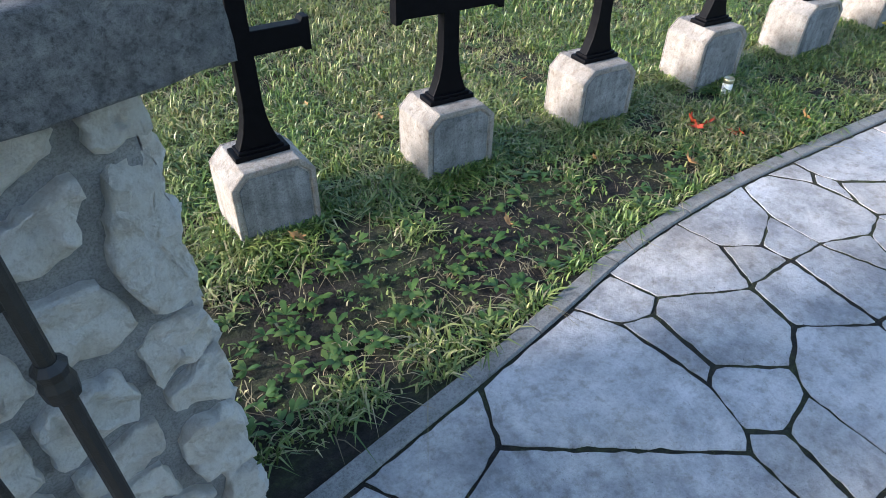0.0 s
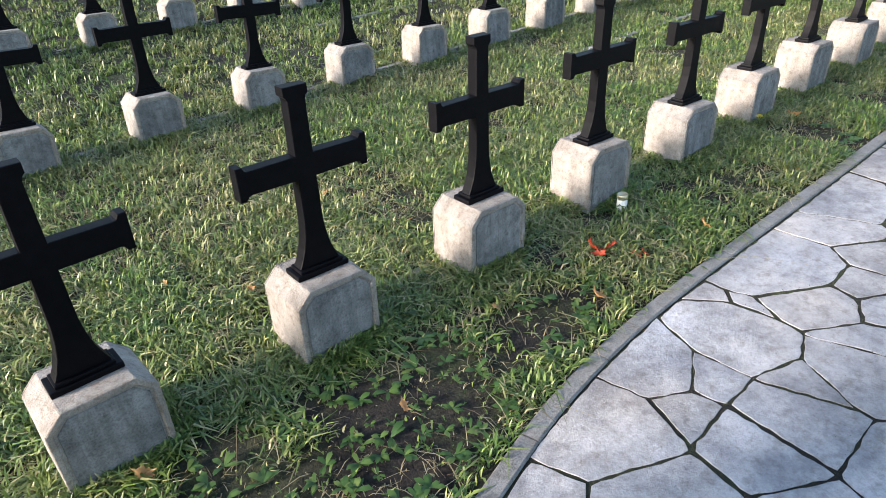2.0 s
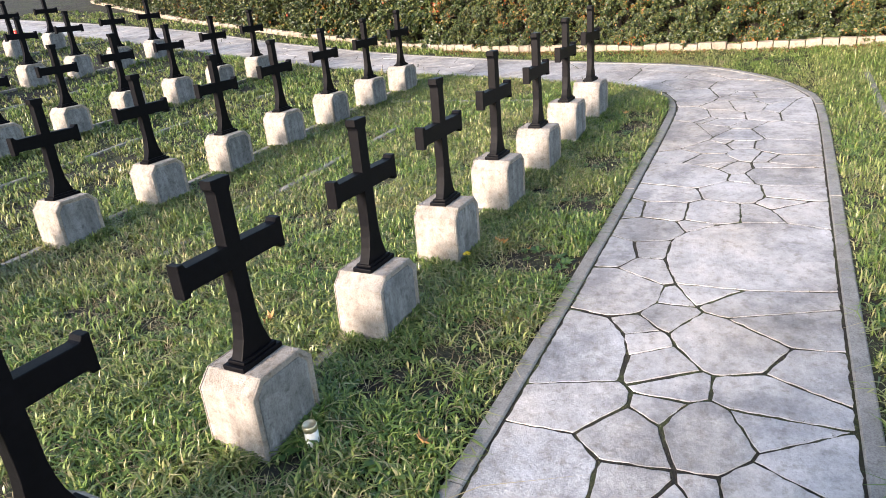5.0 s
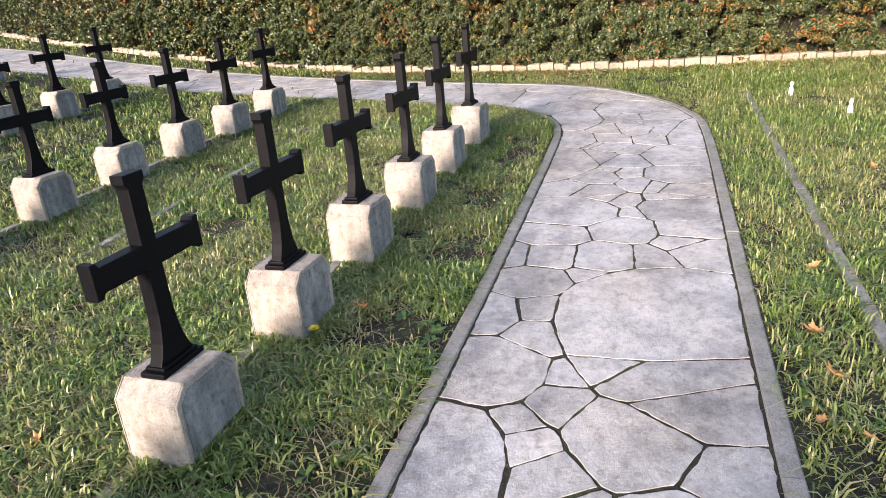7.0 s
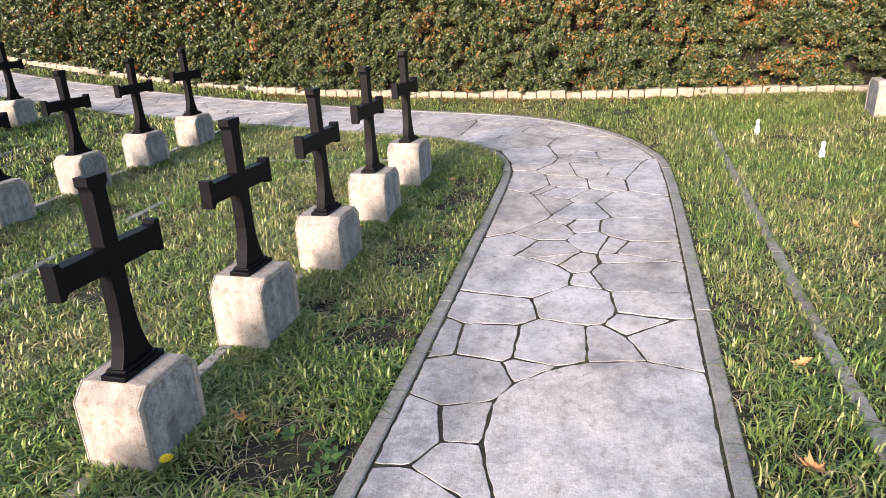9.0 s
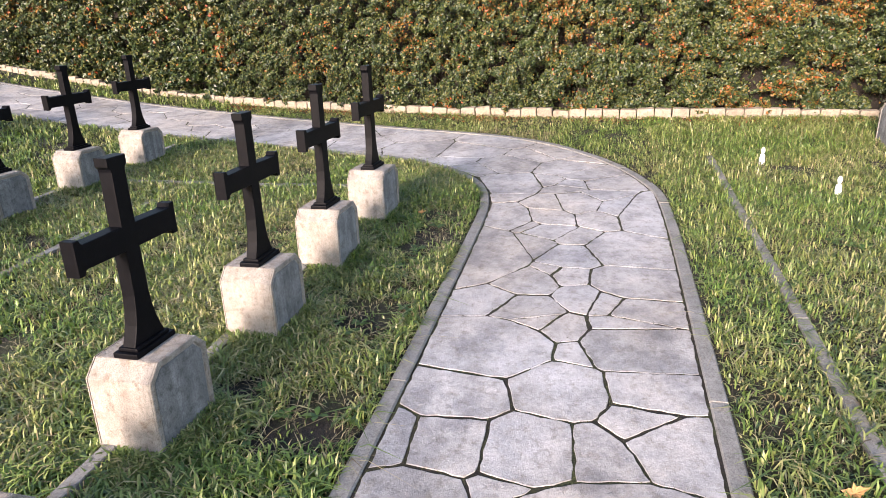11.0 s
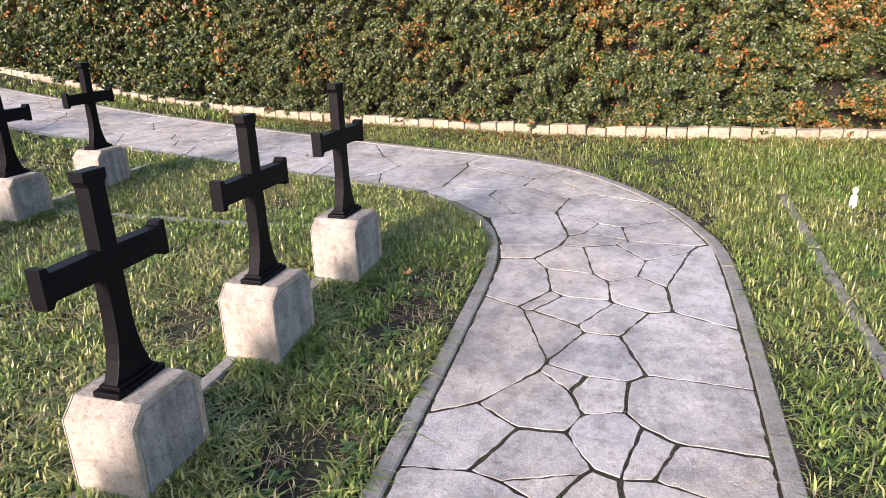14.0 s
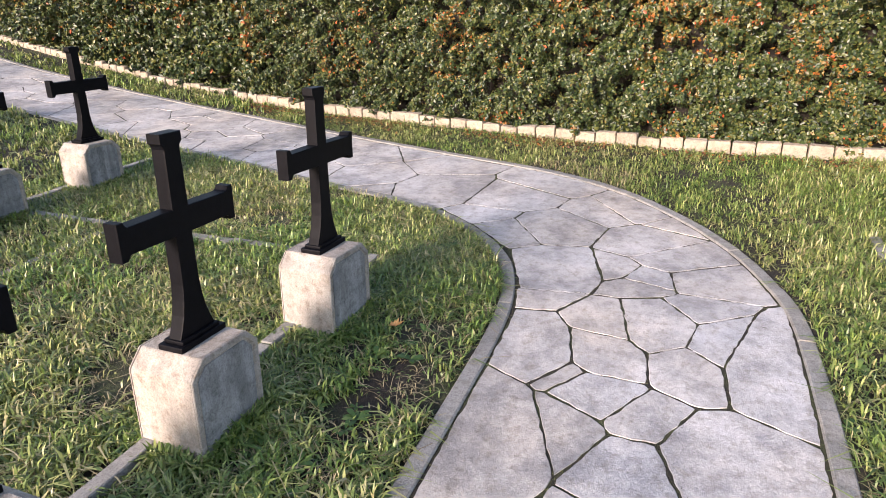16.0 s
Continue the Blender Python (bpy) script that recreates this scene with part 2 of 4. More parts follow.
def beside(line, d):
    """The line moved d metres to its left."""
    t = np.gradient(line, axis=0)
    t /= np.hypot(*t.T)[:, None]
    return line + d * np.stack([-t[:, 1], t[:, 0]], 1)


def inside(poly, x, y):
    """Which of the points lie in the polygon."""
    hit = np.zeros(x.shape, bool)
    for (x0, y0), (x1, y1) in zip(poly, np.roll(poly, -1, 0)):
        cross = (y0 > y) != (y1 > y)
        with np.errstate(divide="ignore", invalid="ignore"):
            hit ^= cross & (x < (x1 - x0) * (y - y0) / (y1 - y0) + x0)
    return hit


def cut(poly, point, normal):
    """The part of a convex polygon on the side of the line towards which normal points."""
    out = []
    for a, b in zip(poly, poly[1:] + poly[:1]):
        da = (a[0] - point[0]) * normal[0] + (a[1] - point[1]) * normal[1]
        db = (b[0] - point[0]) * normal[0] + (b[1] - point[1]) * normal[1]
        if da >= 0:
            out.append(a)
        if (da > 0) != (db > 0):
            u = da / (da - db)
            out.append((a[0] + u * (b[0] - a[0]), a[1] + u * (b[1] - a[1])))
    return out


def cells(seeds, gap, reach=1.2, bounds=None):
    """Irregular stones round seeds of (x, y, weight), each shrunk by half a joint of uneven width."""
    made = []
    for i, (x, y, w) in enumerate(seeds):
        poly = [(x - reach, y - reach), (x + reach, y - reach), (x + reach, y + reach), (x - reach, y + reach)]
        for j, (u, v, other) in enumerate(seeds):
            d2 = (u - x) ** 2 + (v - y) ** 2
            if i == j or d2 > 4 * reach * reach or d2 < 1e-6:
                continue
            d = math.sqrt(d2)
            joint = gap * (0.6 + 0.9 * abs(noise.noise(((x + u) * 3.1, (y + v) * 3.1, 2.0))) * 1.6)
            along = (d2 + w - other) / (2 * d) - joint * 0.5
            nx, ny = (x - u) / d, (y - v) / d
            poly = cut(poly, (x - nx * along, y - ny * along), (nx, ny))
            if len(poly) < 3:
                break
        if bounds and len(poly) >= 3:
            for point, normal in bounds(x, y):
                poly = cut(poly, point, normal)
                if len(poly) < 3:
                    break
        made.append(poly if len(poly) >= 3 else None)
    return made


def ragged(poly, step, wobble, rng):
    """Chips the outline: cuts the sides in short lengths and moves the points a little; short sides merge."""
    out = []
    n = len(poly)
    for (x0, y0), (x1, y1) in zip(poly, poly[1:] + poly[:1]):
        d = math.hypot(x1 - x0, y1 - y0)
        if d < 0.015:
            continue
        k = max(1, int(round(d / step)))
        for i in range(k):
            u = i / k
            w = wobble * (1.6 if i == 0 else 1.0)
            if i == 0:
                cx = sum(p[0] for p in poly) / n
                cy = sum(p[1] for p in poly) / n
                pull = 0.003 / max(0.05, math.hypot(cx - x0, cy - y0))
                out.append((x0 + (cx - x0) * pull + rng.uniform(-w, w) * 0.5, y0 + (cy - y0) * pull + rng.uniform(-w, w) * 0.5))
            else:
                out.append((x0 + (x1 - x0) * u + rng.uniform(-w, w), y0 + (y1 - y0) * u + rng.uniform(-w, w)))
    return out


def slab(poly, low, high, rim, rng, tilt=0.003):
    """A flat stone with a worn rim, as vertices and faces round its own middle."""
    cx = sum(p[0] for p in poly) / len(poly)
    cy = sum(p[1] for p in poly) / len(poly)
    tx, ty = rng.uniform(-tilt, tilt), rng.uniform(-tilt, tilt)
    n = len(poly)
    verts, faces = [], []
    for shrink, z in ((0, low), (0, high - rim), (rim * 0.5, high - rim * 0.3), (rim * 1.5, high)):
        for x, y in poly:
            dx, dy = x - cx, y - cy
            d = max(0.02, math.hypot(dx, dy))
            f = max(0.2, 1 - shrink / d)
            verts.append((dx * f, dy * f, z + (dx * tx + dy * ty if z > low else 0)))
    for k in range(3):
        for i in range(n):
            j = (i + 1) % n
            faces.append((k * n + i, k * n + j, (k + 1) * n + j, (k + 1) * n + i))
    faces.append(tuple(range(3 * n, 4 * n)))
    return (cx, cy), verts, faces


# ---- plan ----
LEFT = spline([(-5, 0.40), (-2, 0.58), (-0.3, 0.81), (0.39, 0.95), (0.92, 1.07), (1.45, 1.21), (1.77, 1.27), (2.22, 1.315), (2.85, 1.325), (4.1, 1.315), (5.6, 1.315), (6.8, 1.325), (7.6, 1.335), (8.12, 1.35), (8.45, 1.385),
               (8.72, 1.45), (8.96, 1.55), (9.23, 1.75), (9.47, 2.02), (9.65, 2.32), (9.80, 2.72), (9.88, 3.05), (10.05, 3.65), (10.28, 4.39), (10.72, 6.2), (11.08, 8.1), (11.58, 11.0), (12.3, 15.5), (12.3, 21), (11.6, 28)], 0.1)
RIGHT = spline([(-5, 0.02), (-2, 0.07), (1, 0.10), (4.3, 0.115), (5.9, 0.115), (7.4, 0.115), (8.2, 0.125), (8.72, 0.16), (9.07, 0.255), (9.34, 0.36), (9.58, 0.49), (9.85, 0.67), (10.25, 1.02), (10.58, 1.47), (10.79, 1.95),
                (11.0, 2.65), (11.2, 3.29), (11.42, 3.95), (12.02, 5.8), (12.5, 8.0), (12.9, 10.2), (13.8, 14.4), (14.0, 21), (13.4, 28)], 0.1)
HEDGE_FOOT = spline([(11.7, -9), (11.8, -3), (11.82, -1.4), (11.8, -0.5), (11.8, 0.5), (11.84, 1.3), (11.94, 2.1), (12.1, 2.95), (12.27, 3.85), (12.55, 5.2), (13.0, 7.0), (13.45, 9.0), (14.0, 11.2), (15.3, 15.5), (18.0, 22)], 0.05)
KERB_WIDE = 0.07
PATH_OUTLINE = np.concatenate([beside(LEFT, KERB_WIDE + 0.012), beside(RIGHT, -KERB_WIDE - 0.012)[::-1]])
ROW_ONE = [(0.389 + 0.846 * k, 2.152) for k in range(10)]
ROW_TWO = [(9.32 - 0.852 * k, 5.05) for k in range(13)]
ROW_THREE = [(9.86 - 0.85 * k, 8.0) for k in range(14)]
ROW_FOUR = [(10.68 - 0.845 * k, 11.1) for k in range(15)]
ROW_FIVE = [(10.75 - 0.845 * k, 14.1) for k in range(13)]
ROW_SIX = [(10.8 - 0.845 * k, 17.1) for k in range(12)]
GRAVES = ROW_ONE + ROW_TWO + ROW_THREE + ROW_FOUR + ROW_FIVE + ROW_SIX


def hill(y):
    """The ground rises gently behind the second row."""
    y = np.clip(y, 4.5, 120)
    return 0.011 * (np.minimum(y, 8.5) - 4.5) ** 2 + 0.088 * np.maximum(0, y - 8.5)



def rise(x, y):
    """The turf of the graves lies a little above the path."""
    edge = np.clip((y - 1.38) / 0.45, 0, 1) * np.clip((9.45 + 0.33 * np.maximum(0, y - 2) - x) / 0.6, 0, 1)
    return (0.05 - 0.036 * np.clip((x - 2.5) / 3.0, 0, 1)) * edge * edge * (3 - 2 * edge)


# ---- ground ----
def ground_height(x, y):
    return 0.012 * noise.noise((x * 1.3, y * 1.3, 0)) + 0.008 * noise.noise((x * 5, y * 5, 3))


def build_ground():
    xs = np.concatenate([[-400, -60, -12], np.arange(-4, 17.01, 0.14), [22, 40, 90, 400]])
    ys = np.concatenate([[-400, -60, -10], np.arange(-4, 16.01, 0.14), [20, 26, 40, 90, 400]])
    gx, gy = np.meshgrid(xs, ys)
    on_path = inside(PATH_OUTLINE, gx, gy)
    verts = []
    for x, y, p in zip(gx.ravel(), gy.ravel(), on_path.ravel()):
        near = -5 < x < 20 and -5 < y < 20
        verts.append((x, y, float(hill(y)) + (0.0005 if p or not near else float(rise(x, y)) + ground_height(x, y) - 0.008)))
    n = len(xs)
    faces = [(j * n + i, j * n + i + 1, (j + 1) * n + i + 1, (j + 1) * n + i) for j in range(len(ys) - 1) for i in range(n - 1)]
    ob = new("ground", mesh_from("ground", verts, faces, SOIL, True))
    return tagged(ob, "dark soil and mossy turf of the cemetery ground", "ground", kind="structure")


ground = build_ground()


# ---- grave markers ----
def build_marker():
    thing = new("grave_cross")
    tagged(thing, "black iron cross on a pale cast concrete plinth standing in grass", "grave cross", "war grave crosses", "thing")
    w, c, h, d = 0.168, 0.058, 0.364, 0.132
    outline = ((-w, -0.08), (w, -0.08), (w, h - c), (w - c, h), (-w + c, h), (-w, h - c))
    plinth = part("plinth", prism(outline, -d + 0.007, d - 0.007, 0.003, 1), PLINTH, thing, "pale cast concrete plinth with clipped corners")
    for name, side in (("front", -1), ("back", 1)):
        def inset(m):
            return ((-w + m, -0.08 + m), (w - m, -0.08 + m), (w - m, h - c - m * 0.42), (w - c - m * 0.42, h - m), (-w + c + m * 0.42, h - m), (-w + m, h - c - m * 0.42))

        bm = bmesh.new()
        rings = []
        for m, y in ((0.0, d - 0.0065), (0.0, d - 0.002), (0.003, d), (0.018, d), (0.024, d - 0.007), (0.024, d - 0.011)):
            rings.append([bm.verts.new((x, side * y, z)) for x, z in inset(m)])
        for low, high in zip(rings, rings[1:]):
            for k in range(6):
                bm.faces.new((low[k], low[(k + 1) % 6], high[(k + 1) % 6], high[k]))
        bmesh.ops.recalc_face_normals(bm, faces=bm.faces)
        part("rim", bm, PLINTH, plinth, "raised concrete rim")
        part(name + "_panel", prism(inset(0.031), side * (d - 0.010), side * (d - 0.003), 0.002, 1), PANEL, plinth, "weathered plinth face toned grey as if in shade")
    plate = box(-0.108, 0.108, -0.050, 0.050, h - 0.003, h + 0.020, 0.004, 2)
    part("base_plate", plate, IRON, thing)
    step = box(-0.090, 0.090, -0.040, 0.040, h + 0.017, h + 0.033, 0.005, 2)
    part("base_step", step, IRON, thing)
    top, arm, half = 1.066, 0.785, 0.252
    foot = h + 0.030
    right = [(0.084, foot), (0.070, foot + 0.03), (0.054, foot + 0.075), (0.044, foot + 0.125), (0.038, foot + 0.18), (0.036, arm - 0.044),
             (half - 0.040, arm - 0.042), (half - 0.032, arm - 0.046), (half - 0.024, arm - 0.060), (half, arm - 0.060),
             (half, arm + 0.060), (half - 0.024, arm + 0.060), (half - 0.032, arm + 0.046), (half - 0.040, arm + 0.042), (0.035, arm + 0.044),
             (0.033, top - 0.050), (0.036, top - 0.040), (0.046, top - 0.030), (0.046, top)]
    outline = right + [(-x, z) for x, z in right[::-1]]
    bm = prism(outline, -0.026, 0.026)
    edges = [e for e in bm.edges if abs(e.verts[0].co.y - e.verts[1].co.y) < 1e-5]
    bmesh.ops.bevel(bm, geom=edges, offset=0.004, segments=2, profile=0.6, affect="EDGES", clamp_overlap=True)
    part("cross", bm, IRON, thing, "black painted iron cross with flared ends")
    return thing


marker = build_marker()
rng = random.Random(5)
for k, (x, y) in enumerate(GRAVES):
    lean = 0.15 if k < len(ROW_ONE) else 0.8
    tilt = min(2.9, 1.2 + 0.45 * k)
    where = pose(x + lean * rng.uniform(-0.012, 0.012), y + rng.uniform(-0.012, 0.012), float(hill(y)) + rng.uniform(-0.012, 0.006), lean * rng.uniform(-0.9, 0.9), tilt + lean * rng.uniform(-0.9, 0.9), rng.uniform(-1.5, 1.5))
    if k == 0:
        marker.matrix_basis = where
    else:
        copy_thing(marker, where)
copy_thing(marker, pose(10.56, -2.12, -0.01, 0, 0, 178))


# ---- hedge ----
def build_hedge():
    rg = np.random.default_rng(11)
    foot = beside(HEDGE_FOOT, -0.22)
    # core: solid body for the twigs, blocks light; near-black colour paints the inner shade
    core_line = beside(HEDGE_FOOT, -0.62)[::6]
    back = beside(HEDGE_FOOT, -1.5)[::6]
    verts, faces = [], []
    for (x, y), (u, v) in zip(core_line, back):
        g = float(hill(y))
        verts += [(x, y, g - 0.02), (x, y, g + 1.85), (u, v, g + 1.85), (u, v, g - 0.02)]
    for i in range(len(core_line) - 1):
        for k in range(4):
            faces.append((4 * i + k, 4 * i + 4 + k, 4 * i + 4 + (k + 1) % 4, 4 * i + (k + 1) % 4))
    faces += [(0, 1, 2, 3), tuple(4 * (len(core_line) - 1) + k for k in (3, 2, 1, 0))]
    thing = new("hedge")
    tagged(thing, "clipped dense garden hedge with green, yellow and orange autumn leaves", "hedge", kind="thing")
    piece("branch_core", mesh_from("branch_core", verts, faces, TWIG_SHADE), thing, "solid near-black core coloured as the shade inside the hedge")
    # leaves
    tang = np.gradient(foot, axis=0)
    tang /= np.hypot(*tang.T)[:, None]
    out = np.stack([-tang[:, 1], tang[:, 0]], 1)
    seg_y = foot[:, 1]
    weight = np.where((seg_y > -4) & (seg_y < 6), 1.0, np.where(seg_y < 12, 0.38, 0.16))
    weight[seg_y < -4.5] = 0.15
    n = 330000
    pick = rg.choice(len(foot), n, p=weight / weight.sum())
    z = rg.uniform(0.05, 2.0, n)
    lump = np.array([0.7 * noise.noise((foot[p, 0] * 3, foot[p, 1] * 3, zz * 3)) + 0.8 * noise.noise((foot[p, 0] * 9, foot[p, 1] * 9, zz * 9)) for p, zz in zip(pick, z)])
    depth = rg.exponential(0.05, n) - 0.42 * lump - 0.01
    top = z > 1.8
    depth[top] = rg.uniform(0, 1.2, top.sum())
    keep = (lump > -0.30) | (rg.random(n) < 0.10)
    pick, z, depth, lump = pick[keep], z[keep], depth[keep], lump[keep]
    n = len(pick)
    slope = 0.05 * (z - 0.3)
    far = weight[pick] < 0.9
    c = np.stack([foot[pick, 0], foot[pick, 1], z + hill(foot[pick, 1])], 1)
    shift = rg.uniform(-0.03, 0.03, n)
    c[:, :2] += -out[pick] * (depth + slope)[:, None] + tang[pick] * shift[:, None]
    size = rg.uniform(0.010, 0.021, n) * np.where(far, 1.8, 1.0)
    face = np.stack([out[pick, 0], out[pick, 1], np.full(n, 0.35)], 1) + rg.normal(0, 0.75, (n, 3))
    face /= np.linalg.norm(face, axis=1)[:, None]
    a = np.cross(face, rg.normal(0, 1, (n, 3)))
    a /= np.linalg.norm(a, axis=1)[:, None]
    b = np.cross(face, a)
    s = size[:, None]
    v = np.stack([c - a * s * 1.2, c - b * s * 0.72 + face * s * 0.25, c + a * s * 1.2, c + b * s * 0.72 + face * s * 0.25], 1).reshape(-1, 3)
    i = np.arange(n) * 4
    tris = np.concatenate([np.stack([i, i + 1, i + 2], 1), np.stack([i, i + 2, i + 3], 1)])
    tint = np.array([noise.noise((q[0] * 1.7, q[1] * 1.7, q[2] * 1.7 + 20)) + 0.7 * noise.noise((q[0] * 5, q[1] * 5, q[2] * 5 + 4)) for q in c])
    turned = rg.random(n) < np.clip(-0.04 + 1.05 * tint + 0.09 * np.clip(2.0 - c[:, 1], -2.5, 2.0) + 0.16 * (z - 0.9), 0.02, 0.7)
    first, second = tris[:n], tris[n:]
    for name, which, mat, text in (("green_leaves", ~turned, HEDGE, "small dark green hedge leaves"), ("autumn_leaves", turned, AUTUMN, "small yellow and orange hedge leaves")):
        keep_tris = np.concatenate([first[which], second[which]])
        used = np.unique(keep_tris)
        remap = np.zeros(len(v), np.int64)
        remap[used] = np.arange(len(used))
        ob = new(name, tri_mesh(name, v[used], remap[keep_tris], mat))
        ob.parent = thing
        tagged(ob, text, kind="stuff")
    # bare twigs poking out
    m = 1500
    pick = rg.integers(0, len(foot), m)
    z = rg.uniform(0.05, 1.9, m)
    base = np.stack([foot[pick, 0], foot[pick, 1], z + hill(foot[pick, 1])], 1)
    base[:, :2] -= out[pick] * 0.12
    way = np.stack([out[pick, 0], out[pick, 1], np.full(m, 0.5)], 1) * rg.uniform(0.05, 0.2, m)[:, None] + rg.normal(0, 0.09, (m, 3))
    side = np.cross(way, rg.normal(0, 1, (m, 3)))
    side *= (0.0022 / np.linalg.norm(side, axis=1))[:, None]
    up = np.cross(way, side)
    up *= (0.0022 / np.linalg.norm(up, axis=1))[:, None]
    v = np.stack([base + side, base - side + up, base - side - up, base + way], 1).reshape(-1, 3)
    i = np.arange(m) * 4
    tris = np.concatenate([np.stack([i, i + 1, i + 3], 1), np.stack([i + 1, i + 2, i + 3], 1), np.stack([i + 2, i, i + 3], 1)])
    ob = new("brushwood", tri_mesh("brushwood", v, tris, TWIG_SHADE))
    ob.parent = thing
    tagged(ob, "thin brown twigs", kind="stuff")


build_hedge()


# ---- gate pillar and gate ----
def rock(poly, proud, rg):
    """A rough quarried stone: its face bulges unevenly out of the wall (z of the mesh)."""
    cx = sum(p[0] for p in poly) / len(poly)
    cy = sum(p[1] for p in poly) / len(poly)
    n = len(poly)
    seed = rg.uniform(0, 50)
    verts, faces = [], []
    levels = ((1.0, -0.02), (0.99, 0.45), (0.95, 0.85), (0.86, 1.0), (0.72, 1.0), (0.56, 1.0), (0.40, 1.0), (0.22, 1.0))
    tx, ty = rg.uniform(-3, 3), rg.uniform(-3, 3)
    for f, z in levels:
        for x, y in poly:
            dx, dy = (x - cx) * f, (y - cy) * f
            ridge = abs(noise.noise((dx * 11 + seed, dy * 11, seed))) * 1.5 - 0.45
            rough = 0.5 * noise.noise((dx * 26, dy * 26, seed)) + 0.28 * noise.noise((dx * 70, dy * 70, seed)) - ridge + tx * dx + ty * dy
            verts.append((dx + (0.008 * noise.noise((dx * 30, dy * 30, seed + 9)) if f < 0.97 else 0), dy + (0.008 * noise.noise((dx * 30, dy * 30, seed + 4)) if f < 0.97 else 0), proud * (z + (rough * 1.15 if z > 0.3 else 0))))
    for k in range(7):
        for i in range(n):
            j = (i + 1) % n
            faces.append((k * n + i, k * n + j, (k + 1) * n + j, (k + 1) * n + i))
    verts.append((0, 0, proud * (1.0 + 0.3 * noise.noise((0, 0, seed)))))
    for i in range(n):
        faces.append((7 * n + i, 7 * n + (i + 1) % n, 8 * n))
    return (cx, cy), verts, faces


# the larger stones of the pillar's face: place along the wall, height, weight
FACE_STONES = ((0.006, 1.028, 0.0125), (-0.164, 1.084, 0.0057), (-0.175, 0.967, 0.0075), (-0.039, 0.779, -0.0016), (-0.023, 0.539, 0.0057), (-0.200, 0.756, 0.0023), (-0.173, 0.624, 0.0015),
               (-0.331, 0.754, -0.0043), (-0.179, 0.513, 0.0019), (-0.006, 1.225, -0.0112), (-0.272, 0.950, 0.0049), (-0.018, 0.313, -0.0072))


def build_pillar():
    depth, wide, high = 0.46, 0.95, 1.285
    thing = new("gate_pillar")
    tagged(thing, "rubble limestone gate pillar with grey mortar and a dark concrete cap", "stone pillar", kind="structure")
    thing.matrix_basis = pose(-0.09, 0.855, 0, 0, 0, 13.5)
    part("mortar_core", box(-wide, 0.0, 0.0, depth, -0.05, high, 0.01, 2), MORTAR, thing, "rough grey mortar")
    bm = box(-wide - 0.1, 0.128, -0.092, depth + 0.07, high + 0.004, high + 0.135)
    bmesh.ops.subdivide_edges(bm, edges=list(bm.edges), cuts=22, use_grid_fill=True)
    for v in bm.verts:
        k = noise.noise(v.co * 9) * 0.007 + noise.noise(v.co * 34) * 0.005
        v.co += Vector((k, k, k * 0.7))
        if v.co.z > high + 0.06:
            v.co.z += 0.03 * min(1, max(0, (v.co.y + 0.092) / 0.25))
    part("capstone", bm, CAP, thing, "dark weathered concrete capstone with a worn edge", True)
    rg = random.Random(3)
    faces = [("front", wide, pose(0, 0, 0, 90, 0, 0)), ("side", depth, pose(0, 0, 0, 90, 0, 90)), ("back", wide, pose(-wide, depth, 0, 90, 0, 180))]
    for name, length, turn in faces:
        lo, hi = (-length, 0) if name == "front" else (0, length)
        seeds = [(x - 0.02, z, w) for x, z, w in FACE_STONES] if name == "front" else []
        for low in (0.095, 0.07):
            for _ in range(2500):
                r = low * rg.uniform(0.9, 1.2)
                x, z = rg.uniform(lo, hi), rg.uniform(0.0, high - 0.03)
                if all((x - u) ** 2 + (1.25 * (z - v)) ** 2 > (0.96 * (r + math.sqrt(max(q + 0.001, 0.0015) / 0.6))) ** 2 for u, v, q in seeds):
                    seeds.append((x, z, 0.6 * r * r - 0.001))

        def limits(px, py):
            return (((lo + 0.004, 0), (1, 0)), ((hi + 0.012, 0), (-1, 0)), ((0, -0.03), (0, 1)), ((0, high - 0.006), (0, -1)))

        for poly in cells(seeds, 0.034, 0.5, limits):
            if not poly:
                continue
            poly = ragged(poly, 0.017, 0.005, rg)
            if len(poly) < 5:
                continue
            (cx, cy), verts, fs = rock(poly, rg.uniform(0.018, 0.028), rg)
            ob = piece("stone", mesh_from("stone", verts, fs, ROCK, False), thing)
            ob.matrix_basis = turn @ Matrix.Translation((cx, cy, 0))


build_pillar()


def build_gate():
    thing = new("iron_gate")
    tagged(thing, "old black wrought iron gate leaf standing open beside the pillar", "gate", kind="thing")
    thing.matrix_basis = pose(-0.29, 0.632, 0.02, 0, 0, 13.5)
    part("stile", lathe([(0.013, 0), (0.013, 1.32), (0.010, 1.335)], 8), IRON_OLD, thing, "black square iron gate bar")
    part("collar", lathe([(0.013, 0.955), (0.022, 0.962), (0.024, 0.985), (0.020, 1.00), (0.023, 1.015), (0.014, 1.025)], 10), IRON_OLD, thing, "forged collar")
    for z in (0.12, 1.12):
        part("rail", box(-0.62, 0.0, -0.008, 0.008, z, z + 0.03, 0.003, 1), IRON_OLD, thing)
    for k in range(1, 6):
        bar = lathe([(0.009, 0.12), (0.009, 1.14)], 8)
        bmesh.ops.translate(bar, verts=bar.verts, vec=(-0.115 * k, 0, 0))
        part("bar", bar, IRON_OLD, thing)


build_gate()


